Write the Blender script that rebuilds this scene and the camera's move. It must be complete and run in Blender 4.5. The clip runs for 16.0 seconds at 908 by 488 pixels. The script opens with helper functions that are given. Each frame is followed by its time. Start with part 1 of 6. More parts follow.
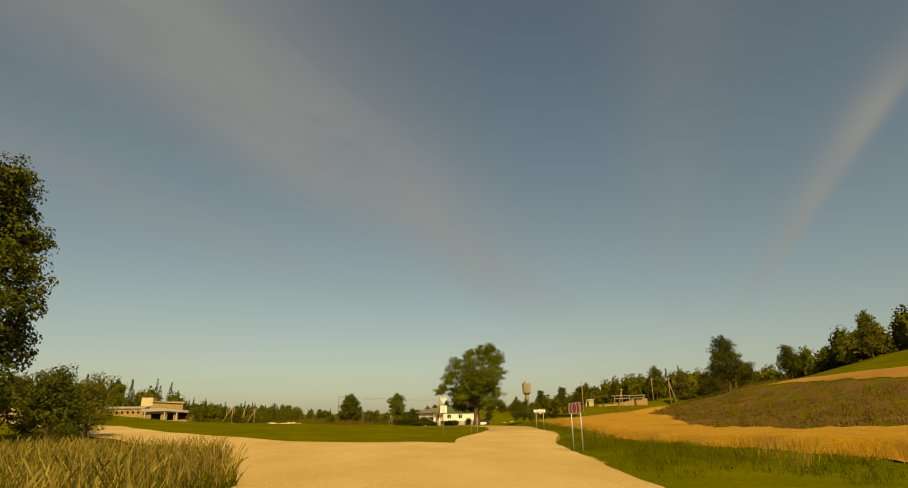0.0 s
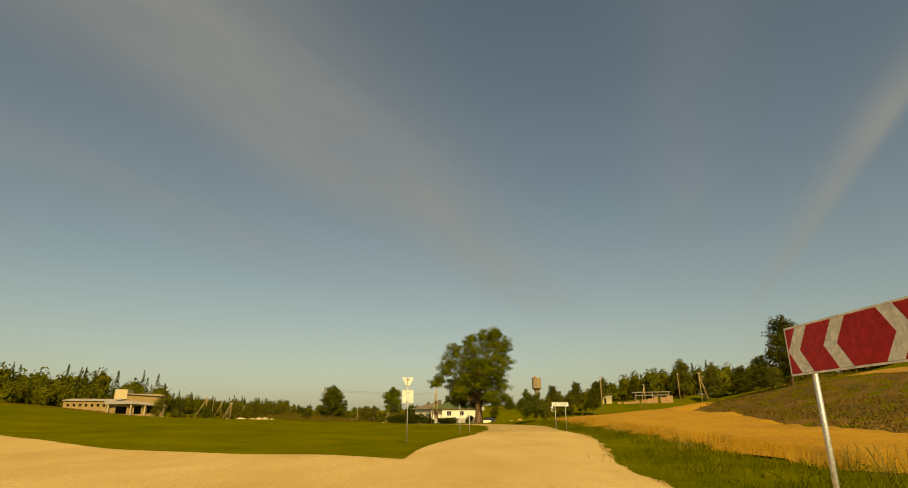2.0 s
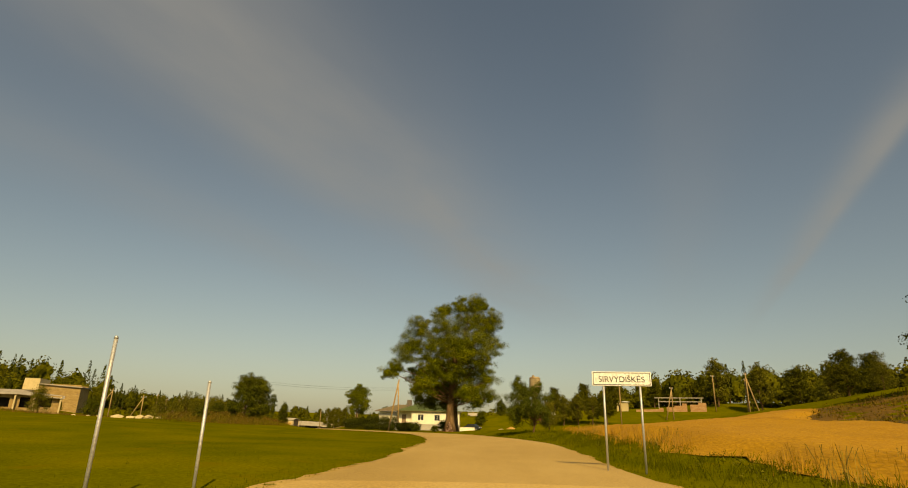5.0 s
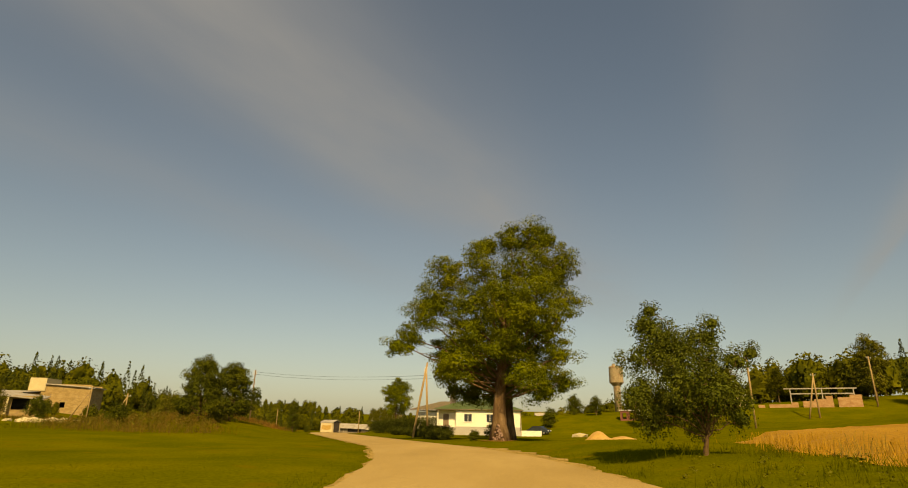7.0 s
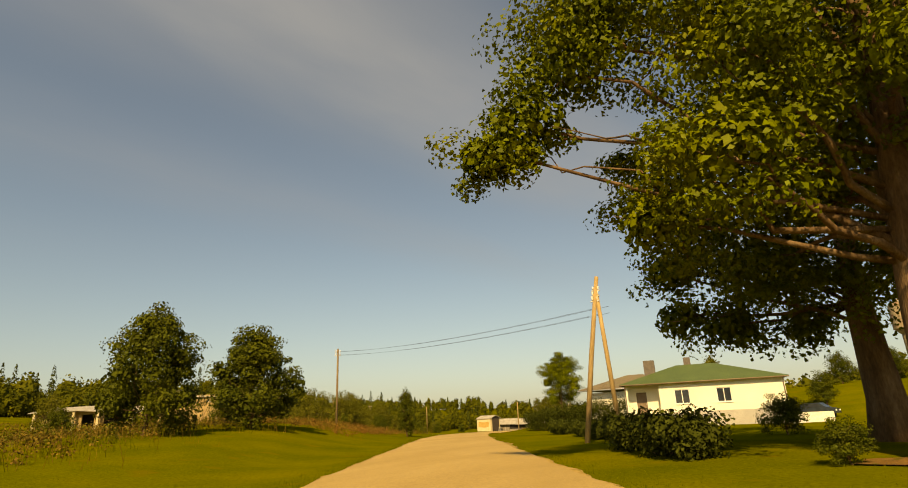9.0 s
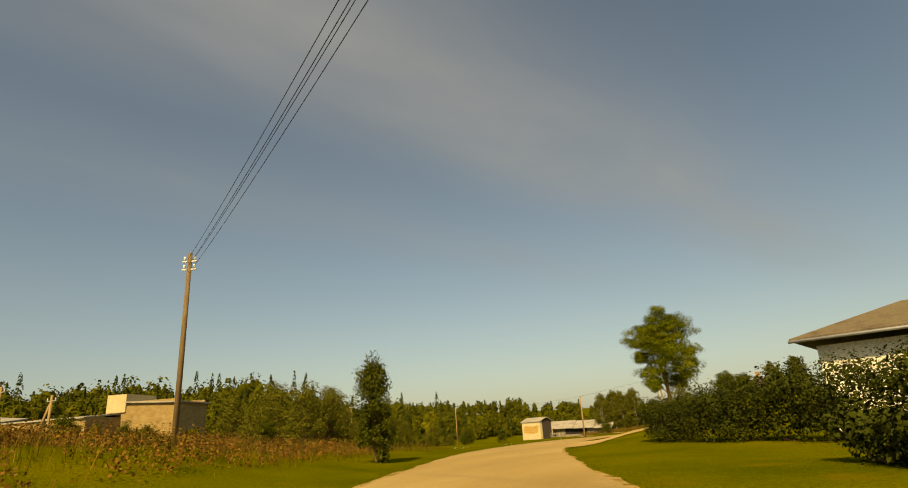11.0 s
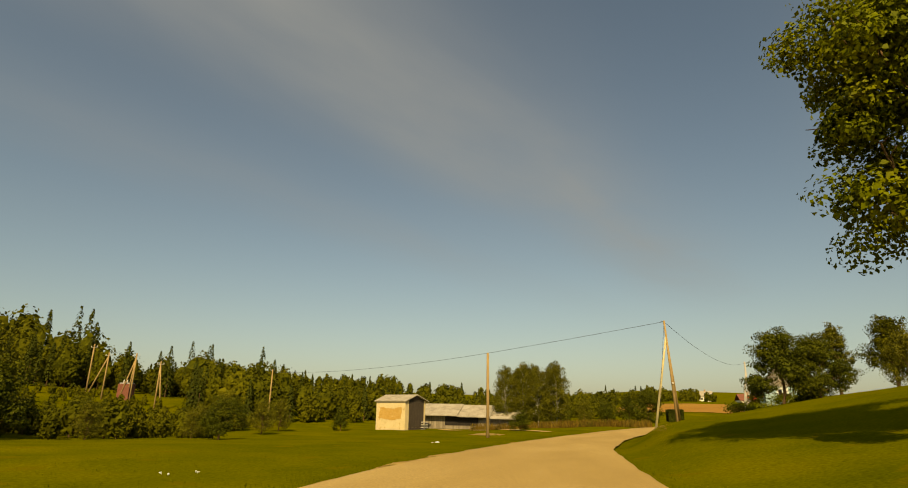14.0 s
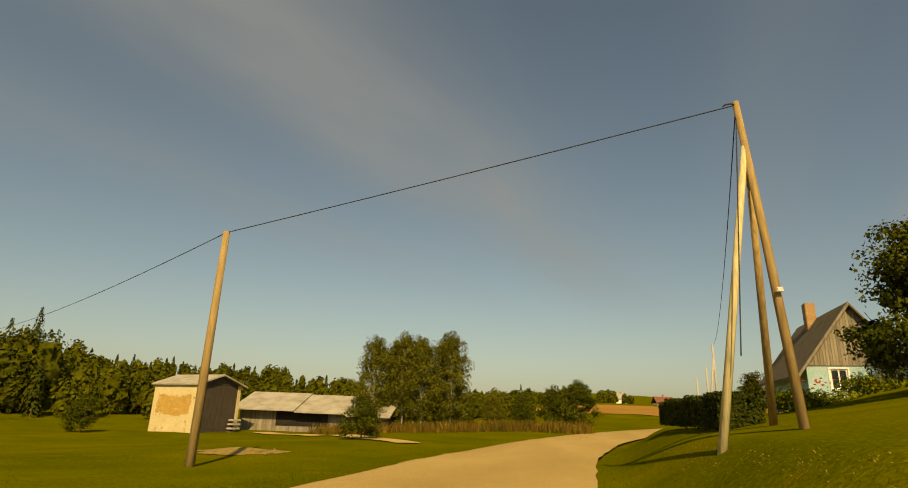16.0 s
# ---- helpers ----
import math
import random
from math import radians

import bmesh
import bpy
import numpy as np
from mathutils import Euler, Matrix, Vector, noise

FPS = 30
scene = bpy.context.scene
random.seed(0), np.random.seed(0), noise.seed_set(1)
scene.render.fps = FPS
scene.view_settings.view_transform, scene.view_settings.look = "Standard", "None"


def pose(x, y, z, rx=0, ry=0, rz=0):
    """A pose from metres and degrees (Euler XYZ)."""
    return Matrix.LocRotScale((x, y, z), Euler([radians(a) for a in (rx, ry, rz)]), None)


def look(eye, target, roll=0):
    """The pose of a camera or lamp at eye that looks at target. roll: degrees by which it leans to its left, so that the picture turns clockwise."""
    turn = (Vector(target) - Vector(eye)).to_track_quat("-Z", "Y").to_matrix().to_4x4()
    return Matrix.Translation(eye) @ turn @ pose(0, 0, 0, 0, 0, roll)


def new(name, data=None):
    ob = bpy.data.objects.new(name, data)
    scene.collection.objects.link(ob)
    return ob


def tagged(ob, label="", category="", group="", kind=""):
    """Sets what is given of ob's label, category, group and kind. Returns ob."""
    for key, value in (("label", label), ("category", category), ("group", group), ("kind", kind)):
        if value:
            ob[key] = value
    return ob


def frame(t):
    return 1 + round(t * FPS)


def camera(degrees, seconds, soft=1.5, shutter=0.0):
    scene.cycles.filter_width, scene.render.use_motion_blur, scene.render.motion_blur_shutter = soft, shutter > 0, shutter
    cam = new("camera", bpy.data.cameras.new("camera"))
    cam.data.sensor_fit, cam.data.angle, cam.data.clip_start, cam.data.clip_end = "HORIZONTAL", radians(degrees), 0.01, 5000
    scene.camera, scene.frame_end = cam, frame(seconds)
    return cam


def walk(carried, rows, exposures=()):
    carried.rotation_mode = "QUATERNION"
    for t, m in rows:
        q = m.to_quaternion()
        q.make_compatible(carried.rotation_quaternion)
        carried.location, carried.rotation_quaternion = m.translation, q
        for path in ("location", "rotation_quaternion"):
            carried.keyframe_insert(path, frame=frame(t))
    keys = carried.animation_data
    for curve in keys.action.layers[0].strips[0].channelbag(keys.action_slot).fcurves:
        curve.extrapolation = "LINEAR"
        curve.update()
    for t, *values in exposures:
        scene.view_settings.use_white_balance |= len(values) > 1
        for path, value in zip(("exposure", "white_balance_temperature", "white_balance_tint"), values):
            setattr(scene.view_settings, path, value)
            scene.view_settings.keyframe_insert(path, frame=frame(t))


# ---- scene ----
cam = camera(77.70, 16.0, 1.0)
PATH = [
    (0.0, 0.000, -0.000, 1.269, 107.727, 0.748, -0.019),
    (0.5, 0.533, 5.845, 1.259, 107.511, 0.295, 0.372),
    (1.0, 0.828, 11.782, 1.270, 107.756, -0.479, 0.964),
    (1.5, 1.312, 17.706, 1.271, 107.509, 0.213, 0.847),
    (2.0, 2.262, 23.661, 1.214, 107.548, 0.142, 0.756),
    (2.5, 2.954, 30.010, 1.169, 107.744, 1.283, 0.497),
    (3.0, 3.662, 36.728, 1.125, 107.588, 1.877, 0.306),
    (3.5, 4.361, 43.547, 1.084, 107.902, 0.618, -0.201),
    (5.8, 8.362, 76.125, 1.674, 108.167, -1.576, 0.561),
    (6.0, 8.525, 79.627, 1.728, 108.157, -0.957, 1.371),
    (6.5, 8.723, 88.820, 1.860, 108.120, -0.259, 4.015),
    (7.0, 8.297, 98.385, 1.976, 108.111, -0.990, 6.926),
    (7.5, 7.260, 108.084, 2.064, 107.931, -1.355, 10.328),
    (8.0, 5.677, 117.835, 2.107, 107.863, -0.342, 14.794),
    (8.5, 3.668, 127.621, 2.103, 107.769, 1.236, 19.460),
    (9.0, 1.106, 137.409, 2.088, 107.703, 2.349, 23.893),
    (9.2, -0.077, 141.276, 2.083, 108.126, 2.436, 25.248),
    (11.3, -17.543, 180.780, 2.096, 108.474, 3.587, 27.891),
    (11.5, -18.971, 184.136, 2.092, 108.438, 3.187, 27.788),
    (12.0, -22.348, 192.650, 2.064, 108.089, 2.706, 27.361),
    (12.5, -25.335, 201.343, 2.031, 107.856, 3.056, 26.284),
    (13.0, -28.028, 210.013, 1.981, 107.617, 1.479, 23.753),
    (13.5, -30.116, 218.531, 1.914, 107.206, 0.484, 20.068),
    (14.0, -31.734, 226.915, 1.834, 106.590, -0.645, 15.865),
    (14.5, -32.590, 234.927, 1.754, 107.017, -1.124, 12.417),
    (15.0, -32.908, 242.708, 1.675, 107.149, -1.618, 9.531),
    (15.5, -32.925, 250.102, 1.589, 107.137, -1.393, 8.608),
    (16.0, -32.851, 257.484, 1.477, 106.740, -1.616, 7.705),
]
# the clip's camera opens up under the tree and closes again
EXPOSURE = [(0.0, 0.20, 9900, 1), (3.5, 0.18, 10000, 0), (5.8, 0.17, 10000, 7), (7.0, 0.31, 10000, 7), (8.2, 0.52, 9800, 7), (9.2, 0.58, 9500, 7), (11.3, 0.36, 9300, 3), (13.5, 0.32, 9300, 2), (16.0, 0.22, 9600, 2)]
walk(cam, [(t, pose(*p)) for t, *p in PATH], EXPOSURE)

# ---- light ----
SUN_AZ, SUN_EL = radians(167.0), radians(41.0)
world = bpy.data.worlds.new("sky")
scene.world = world
world.use_nodes = True
wn, wl = world.node_tree.nodes, world.node_tree.links
sky = wn.new("ShaderNodeTexSky")
sky.sky_type, sky.sun_disc = "NISHITA", False
sky.sun_elevation, sky.sun_rotation = SUN_EL, SUN_AZ
sky.air_density, sky.dust_density, sky.ozone_density, sky.altitude = 1.0, 1.6, 1.2, 100
tex = wn.new("ShaderNodeTexCoord")
# thin high cloud: streaks laid out on a flat layer high above
sep = wn.new("ShaderNodeSeparateXYZ")
wl.new(tex.outputs["Generated"], sep.inputs[0])
zmax = wn.new("ShaderNodeMath"); zmax.operation = "MAXIMUM"; zmax.inputs[1].default_value = 0.06
wl.new(sep.outputs["Z"], zmax.inputs[0])
dx = wn.new("ShaderNodeMath"); dx.operation = "DIVIDE"
dy = wn.new("ShaderNodeMath"); dy.operation = "DIVIDE"
wl.new(sep.outputs["X"], dx.inputs[0]); wl.new(zmax.outputs[0], dx.inputs[1])
wl.new(sep.outputs["Y"], dy.inputs[0]); wl.new(zmax.outputs[0], dy.inputs[1])
comb = wn.new("ShaderNodeCombineXYZ")
wl.new(dx.outputs[0], comb.inputs[0]); wl.new(dy.outputs[0], comb.inputs[1])
stretch = wn.new("ShaderNodeMapping")
stretch.inputs["Rotation"].default_value = (0, 0, radians(20))
wl.new(comb.outputs[0], stretch.inputs["Vector"])


def wmath(op, a, b=None, c=None):
    n = wn.new("ShaderNodeMath")
    n.operation = op
    for k, q in enumerate((a, b, c)):
        if q is None:
            continue
        if isinstance(q, (int, float)):
            n.inputs[k].default_value = q
        else:
            wl.new(q, n.inputs[k])
    return n.outputs[0]


def wnoise(scale, sx, sy, detail, rough=0.55, bend=0.0):
    mp = wn.new("ShaderNodeMapping")
    mp.inputs["Scale"].default_value = (sx, sy, 1)
    wl.new(stretch.outputs[0], mp.inputs["Vector"])
    n = wn.new("ShaderNodeTexNoise")
    n.inputs["Scale"].default_value, n.inputs["Detail"].default_value = scale, detail
    n.inputs["Roughness"].default_value, n.inputs["Distortion"].default_value = rough, bend
    wl.new(mp.outputs[0], n.inputs["Vector"])
    return n.outputs["Fac"]


lay = wn.new("ShaderNodeSeparateXYZ")
wl.new(stretch.outputs[0], lay.inputs[0])
drift = wmath("MULTIPLY", wmath("SUBTRACT", wnoise(0.8, 1, 0.5, 3), 0.5), 0.42)
drifted = wmath("ADD", lay.outputs["X"], drift)


def bank_of_cloud(across, centre, width, side=None):
    """Soft bank; with side given, its far side thins out more slowly."""
    q = wmath("DIVIDE", wmath("SUBTRACT", across, centre), width)
    if side is not None:
        q = wmath("ADD", wmath("MAXIMUM", q, 0.0), wmath("MULTIPLY", wmath("MINIMUM", q, 0.0), side))
    return wmath("POWER", 2.718, wmath("MULTIPLY", wmath("MULTIPLY", q, q), -1.0))


fibre = wmath("ADD", wmath("MULTIPLY", wnoise(2.4, 1.0, 0.30, 6, 0.55, 0.4), 0.75), wmath("MULTIPLY", wnoise(0.9, 0.9, 0.6, 4), 1.15))
fibre = wmath("MAXIMUM", wmath("SUBTRACT", fibre, 0.45), 0.0)
streak_x = wmath("ADD", lay.outputs["X"], wmath("MULTIPLY", drift, 0.15))
reach = wn.new("ShaderNodeMapRange")
reach.interpolation_type = "SMOOTHSTEP"
reach.inputs["From Min"].default_value, reach.inputs["From Max"].default_value = 1.2, 2.1
wl.new(lay.outputs["Y"], reach.inputs["Value"])
veil = wmath("MULTIPLY", bank_of_cloud(drifted, -1.06, 0.36, 0.9), 0.98)
veil = wmath("ADD", veil, wmath("MULTIPLY", bank_of_cloud(drifted, -2.2, 0.32), 0.34))
veil = wmath("ADD", veil, wmath("MULTIPLY", bank_of_cloud(drifted, 0.15, 0.18), 0.22))
veil = wmath("MULTIPLY", veil, fibre)
streak = wmath("MULTIPLY", wmath("MULTIPLY", bank_of_cloud(streak_x, 0.79, 0.042, 0.42), reach.outputs[0]), wmath("MULTIPLY", fibre, 1.05))
veil = wmath("ADD", veil, streak)
haze = wmath("MULTIPLY", wmath("POWER", wmath("SUBTRACT", 1.0, wmath("MINIMUM", zmax.outputs[0], 1.0)), 7.0), 0.30)
clear = wn.new("ShaderNodeMapRange")
clear.interpolation_type = "SMOOTHSTEP"
clear.inputs["From Min"].default_value, clear.inputs["From Max"].default_value = 0.13, 0.30
wl.new(sep.outputs["Z"], clear.inputs["Value"])
thin = wmath("ADD", wmath("MULTIPLY", wnoise(0.7, 1, 0.5, 5), 0.16), -0.06)
total = wmath("ADD", wmath("MULTIPLY", wmath("ADD", veil, thin), clear.outputs[0]), haze)
cover = wn.new("ShaderNodeClamp")
cover.inputs["Max"].default_value = 0.8
wl.new(total, cover.inputs["Value"])
mix = wn.new("ShaderNodeMix"); mix.data_type = "RGBA"
wl.new(cover.outputs[0], mix.inputs["Factor"])
wl.new(sky.outputs[0], mix.inputs[6])
mix.inputs[7].default_value = (2.76, 3.03, 3.68, 1)
back = wn["Background"]
back.inputs["Strength"].default_value = 0.085
wl.new(mix.outputs[2], back.inputs["Color"])

sun = new("sun", bpy.data.lights.new("sun", "SUN"))
sun.data.energy, sun.data.angle, sun.data.color = 4.5, radians(0.6), (1.0, 0.82, 0.54)
sun_way = Vector((math.sin(SUN_AZ) * math.cos(SUN_EL), math.cos(SUN_AZ) * math.cos(SUN_EL), math.sin(SUN_EL)))
sun.matrix_world = look(sun_way * 200, (0, 0, 0))


# ---- materials ----
def material(name, colours, scale=1.0, rough=0.85, fine=0.0, bump=0.3, metal=0.0, detail=6.0, island=0.0, randomly=0.0, through_light=0.0, stretched=(1, 1, 1), spots=None, spec=0.12):
    """Two to four colours laid out by noise at a real size, with finer grain, relief and, if wanted, variation by piece."""
    m = bpy.data.materials.new(name)
    m.use_nodes = True
    n, l = m.node_tree.nodes, m.node_tree.links
    b = n["Principled BSDF"]
    b.inputs["Roughness"].default_value, b.inputs["Metallic"].default_value = rough, metal
    b.inputs["Specular IOR Level"].default_value = spec
    co = n.new("ShaderNodeTexCoord")
    mp = n.new("ShaderNodeMapping")
    mp.inputs["Scale"].default_value = stretched
    l.new(co.outputs["Object"], mp.inputs["Vector"])
    t1 = n.new("ShaderNodeTexNoise")
    t1.inputs["Scale"].default_value, t1.inputs["Detail"].default_value, t1.inputs["Roughness"].default_value = 1.0 / scale, detail, 0.6
    l.new(mp.outputs[0], t1.inputs["Vector"])
    ramp = n.new("ShaderNodeValToRGB")
    while len(ramp.color_ramp.elements) < len(colours):
        ramp.color_ramp.elements.new(0.5)
    for i, c in enumerate(colours):
        ramp.color_ramp.elements[i].position = 0.3 + 0.4 * i / max(1, len(colours) - 1)
        ramp.color_ramp.elements[i].color = (*c, 1)
    l.new(t1.outputs["Fac"], ramp.inputs[0])
    col = ramp.outputs[0]
    t2 = n.new("ShaderNodeTexNoise")
    t2.inputs["Scale"].default_value, t2.inputs["Detail"].default_value = 1.0 / (fine or scale / 12), 4.0
    l.new(mp.outputs[0], t2.inputs["Vector"])
    grain = n.new("ShaderNodeMapRange")
    grain.inputs["From Min"].default_value, grain.inputs["From Max"].default_value = 0.25, 0.75
    grain.inputs["To Min"].default_value, grain.inputs["To Max"].default_value = 0.72, 1.28
    l.new(t2.outputs["Fac"], grain.inputs["Value"])
    val = grain.outputs[0]
    if island or randomly:
        src = n.new("ShaderNodeNewGeometry").outputs["Random Per Island"] if island else n.new("ShaderNodeObjectInfo").outputs["Random"]
        amount = island or randomly
        vary = n.new("ShaderNodeMapRange")
        vary.inputs["To Min"].default_value, vary.inputs["To Max"].default_value = 1 - amount, 1 + amount
        l.new(src, vary.inputs["Value"])
        mu = n.new("ShaderNodeMath"); mu.operation = "MULTIPLY"
        l.new(val, mu.inputs[0]); l.new(vary.outputs[0], mu.inputs[1])
        val = mu.outputs[0]
    hs = n.new("ShaderNodeHueSaturation")
    l.new(col, hs.inputs["Color"]); l.new(val, hs.inputs["Value"])
    col = hs.outputs[0]
    if spots:
        v = n.new("ShaderNodeTexNoise")
        v.inputs["Scale"].default_value, v.inputs["Detail"].default_value = 1.0 / spots[1], 5.0
        l.new(mp.outputs[0], v.inputs["Vector"])
        sr = n.new("ShaderNodeMapRange")
        sr.inputs["From Min"].default_value, sr.inputs["From Max"].default_value = spots[2], spots[2] + 0.09
        l.new(v.outputs["Fac"], sr.inputs["Value"])
        sm = n.new("ShaderNodeMix"); sm.data_type = "RGBA"
        l.new(sr.outputs[0], sm.inputs["Factor"]); l.new(col, sm.inputs[6])
        sm.inputs[7].default_value = (*spots[0], 1)
        col = sm.outputs[2]
    l.new(col, b.inputs["Base Color"])
    if bump:
        bp = n.new("ShaderNodeBump")
        bp.inputs["Strength"].default_value, bp.inputs["Distance"].default_value = bump, (fine or scale / 12) * 0.5
        l.new(t2.outputs["Fac"], bp.inputs["Height"])
        l.new(bp.outputs[0], b.inputs["Normal"])
    if through_light:
        tr = n.new("ShaderNodeBsdfTranslucent")
        l.new(col, tr.inputs["Color"])
        ms = n.new("ShaderNodeMixShader")
        ms.inputs[0].default_value = through_light
        l.new(b.outputs[0], ms.inputs[1]); l.new(tr.outputs[0], ms.inputs[2])
        l.new(ms.outputs[0], n["Material Output"].inputs["Surface"])
    return m


GRASS = material("grass", [(0.068, 0.073, 0.0015), (0.095, 0.093, 0.002), (0.128, 0.112, 0.003)], 5.0, 0.95, 0.09, 0.7, spots=((0.118, 0.096, 0.006), 1.7, 0.60), spec=0.0)
BLADES = material("grass_blades", [(0.078, 0.090, 0.002), (0.124, 0.120, 0.004)], 2.4, 0.8, 0.3, 0, island=0.22, through_light=0.35, spec=0.03)
DRY_BLADES = material("dry_grass_blades", [(0.14, 0.11, 0.015), (0.28, 0.20, 0.045), (0.10, 0.10, 0.012)], 1.4, 0.8, 0.3, 0, island=0.35, through_light=0.25)
RUST_BLADES = material("rusty_weed_blades", [(0.085, 0.080, 0.008), (0.14, 0.085, 0.012), (0.20, 0.13, 0.02)], 1.8, 0.8, 0.3, 0, island=0.35, through_light=0.2)
WHEAT = material("wheat", [(0.31, 0.155, 0.013), (0.38, 0.20, 0.018), (0.27, 0.135, 0.011)], 7.0, 0.85, 0.10, 0.8, stretched=(1, 0.5, 1))
WHEAT_EARS = material("wheat_ears", [(0.33, 0.175, 0.02), (0.42, 0.245, 0.035)], 2.0, 0.8, 0.3, 0, island=0.3, through_light=0.2)
FALLOW = material("fallow_slope", [(0.058, 0.048, 0.005), (0.100, 0.058, 0.008), (0.135, 0.072, 0.010), (0.060, 0.058, 0.005)], 9.0, 0.92, 0.25, 0.9)
STUBBLE = material("stubble", [(0.27, 0.13, 0.022), (0.34, 0.18, 0.03)], 14.0, 0.9, 0.3, 0.6)
GRAVEL = material("gravel_road", [(0.41, 0.268, 0.086), (0.47, 0.318, 0.110), (0.53, 0.372, 0.148)], 4.0, 0.92, 0.035, 0.45, stretched=(1, 0.35, 1))
SEAL = material("worn_seal_road", [(0.330, 0.220, 0.071), (0.382, 0.258, 0.088), (0.432, 0.300, 0.110)], 3.0, 0.88, 0.025, 0.35, stretched=(1, 0.3, 1))
SHOULDER = material("crumbled_shoulder", [(0.20, 0.125, 0.030), (0.36, 0.235, 0.070), (0.47, 0.325, 0.115)], 0.8, 0.95, 0.05, 0.9, spots=((0.10, 0.092, 0.004), 0.5, 0.58), spec=0.03)
EARTH = material("bare_earth", [(0.13, 0.068, 0.018), (0.21, 0.115, 0.030)], 0.5, 0.95, 0.05, 0.8, spots=((0.085, 0.085, 0.004), 0.4, 0.58), spec=0.03)
SAND = material("sand", [(0.38, 0.225, 0.065), (0.49, 0.305, 0.100)], 0.9, 0.95, 0.06, 0.7)
LEAF = material("leaf", [(0.070, 0.088, 0.003), (0.116, 0.132, 0.004), (0.166, 0.166, 0.006)], 2.6, 0.6, 0.5, 0, island=0.13, through_light=0.18, spec=0.10)
LEAF_DARK = material("dark_leaf", [(0.045, 0.056, 0.004), (0.092, 0.096, 0.006)], 2.2, 0.65, 0.5, 0, island=0.16, through_light=0.12, spec=0.08)
LEAF_GREY = material("willow_leaf", [(0.080, 0.080, 0.008), (0.142, 0.132, 0.012)], 1.5, 0.65, 0.4, 0, island=0.16, through_light=0.12, spec=0.06)
LEAF_WILLOW = material("young_willow_leaf", [(0.056, 0.072, 0.006), (0.104, 0.118, 0.012)], 1.0, 0.6, 0.3, 0, island=0.2, through_light=0.12, spec=0.08)
LEAF_WOOD = material("woodland_leaf", [(0.044, 0.048, 0.004), (0.074, 0.074, 0.005), (0.110, 0.100, 0.007)], 7.0, 0.75, 1.2, 0, island=0.16, through_light=0.08, spec=0.04)
NEEDLE = material("needles", [(0.032, 0.040, 0.005), (0.054, 0.060, 0.008)], 5.0, 0.75, 0.6, 0, island=0.18, through_light=0.06, spec=0.04)
BARK = material("bark", [(0.062, 0.035, 0.015), (0.130, 0.077, 0.035), (0.225, 0.145, 0.076)], 0.5, 0.95, 0.05, 1.4, stretched=(1, 1, 0.25))
BIRCH = material("birch_bark", [(0.55, 0.52, 0.45), (0.68, 0.64, 0.56)], 0.6, 0.8, 0.08, 0.4, stretched=(1, 1, 2.5), spots=((0.05, 0.045, 0.04), 0.3, 0.6))
CONCRETE = material("concrete", [(0.36, 0.33, 0.27), (0.44, 0.40, 0.33)], 1.2, 0.9, 0.05, 0.3)
# pole wood in a darker tone
DARK_POLE = material("dark_pole_wood", [(0.15, 0.100, 0.048), (0.23, 0.160, 0.080)], 0.7, 0.9, 0.06, 0.5, stretched=(1, 1, 0.1))
POLE_WOOD = material("pole_wood", [(0.27, 0.18, 0.078), (0.39, 0.27, 0.120)], 0.7, 0.9, 0.06, 0.5, stretched=(1, 1, 0.1))


# ---- mesh building ----
class Build:
    """Gathers corners and faces of one mesh."""

    def __init__(self):
        self.v, self.f, self.count = [], [], 0

    def add(self, verts, faces):
        verts = np.asarray(verts, float).reshape(-1, 3)
        self.v.append(verts)
        self.f.extend([tuple(int(i) + self.count for i in f) for f in faces])
        self.count += len(verts)
        return self

    def box(self, lo, hi, m=None):
        (a, b, c), (d, e, g) = lo, hi
        v = np.array([(a, b, c), (d, b, c), (d, e, c), (a, e, c), (a, b, g), (d, b, g), (d, e, g), (a, e, g)], float)
        if m is not None:
            v = np.array([m @ Vector(p) for p in v])
        return self.add(v, [(0, 3, 2, 1), (4, 5, 6, 7), (0, 1, 5, 4), (1, 2, 6, 5), (2, 3, 7, 6), (3, 0, 4, 7)])

    def tube(self, pts, radii, sides=8, caps=True):
        pts = np.asarray(pts, float)
        n = len(pts)
        rings = []
        for i in range(n):
            d = pts[min(i + 1, n - 1)] - pts[max(i - 1, 0)]
            d = d / (np.linalg.norm(d) + 1e-9)
            a = np.cross(d, (0, 0, 1) if abs(d[2]) < 0.9 else (1, 0, 0))
            a = a / np.linalg.norm(a)
            b = np.cross(d, a)
            ang = np.arange(sides) * 2 * math.pi / sides
            rings.append(pts[i] + radii[i] * (np.cos(ang)[:, None] * a + np.sin(ang)[:, None] * b))
        faces = [(i * sides + j, i * sides + (j + 1) % sides, (i + 1) * sides + (j + 1) % sides, (i + 1) * sides + j) for i in range(n - 1) for j in range(sides)]
        if caps:
            faces += [tuple(range(sides))[::-1], tuple((n - 1) * sides + j for j in range(sides))]
        return self.add(np.concatenate(rings), faces)

    def mesh(self, name, mat, smooth=False):
        me = bpy.data.meshes.new(name)
        v = np.concatenate(self.v) if self.v else np.zeros((0, 3))
        me.from_pydata(v.tolist(), [], self.f)
        me.materials.append(mat)
        if smooth:
            me.polygons.foreach_set("use_smooth", np.ones(len(me.polygons), bool))
        me.update()
        return me


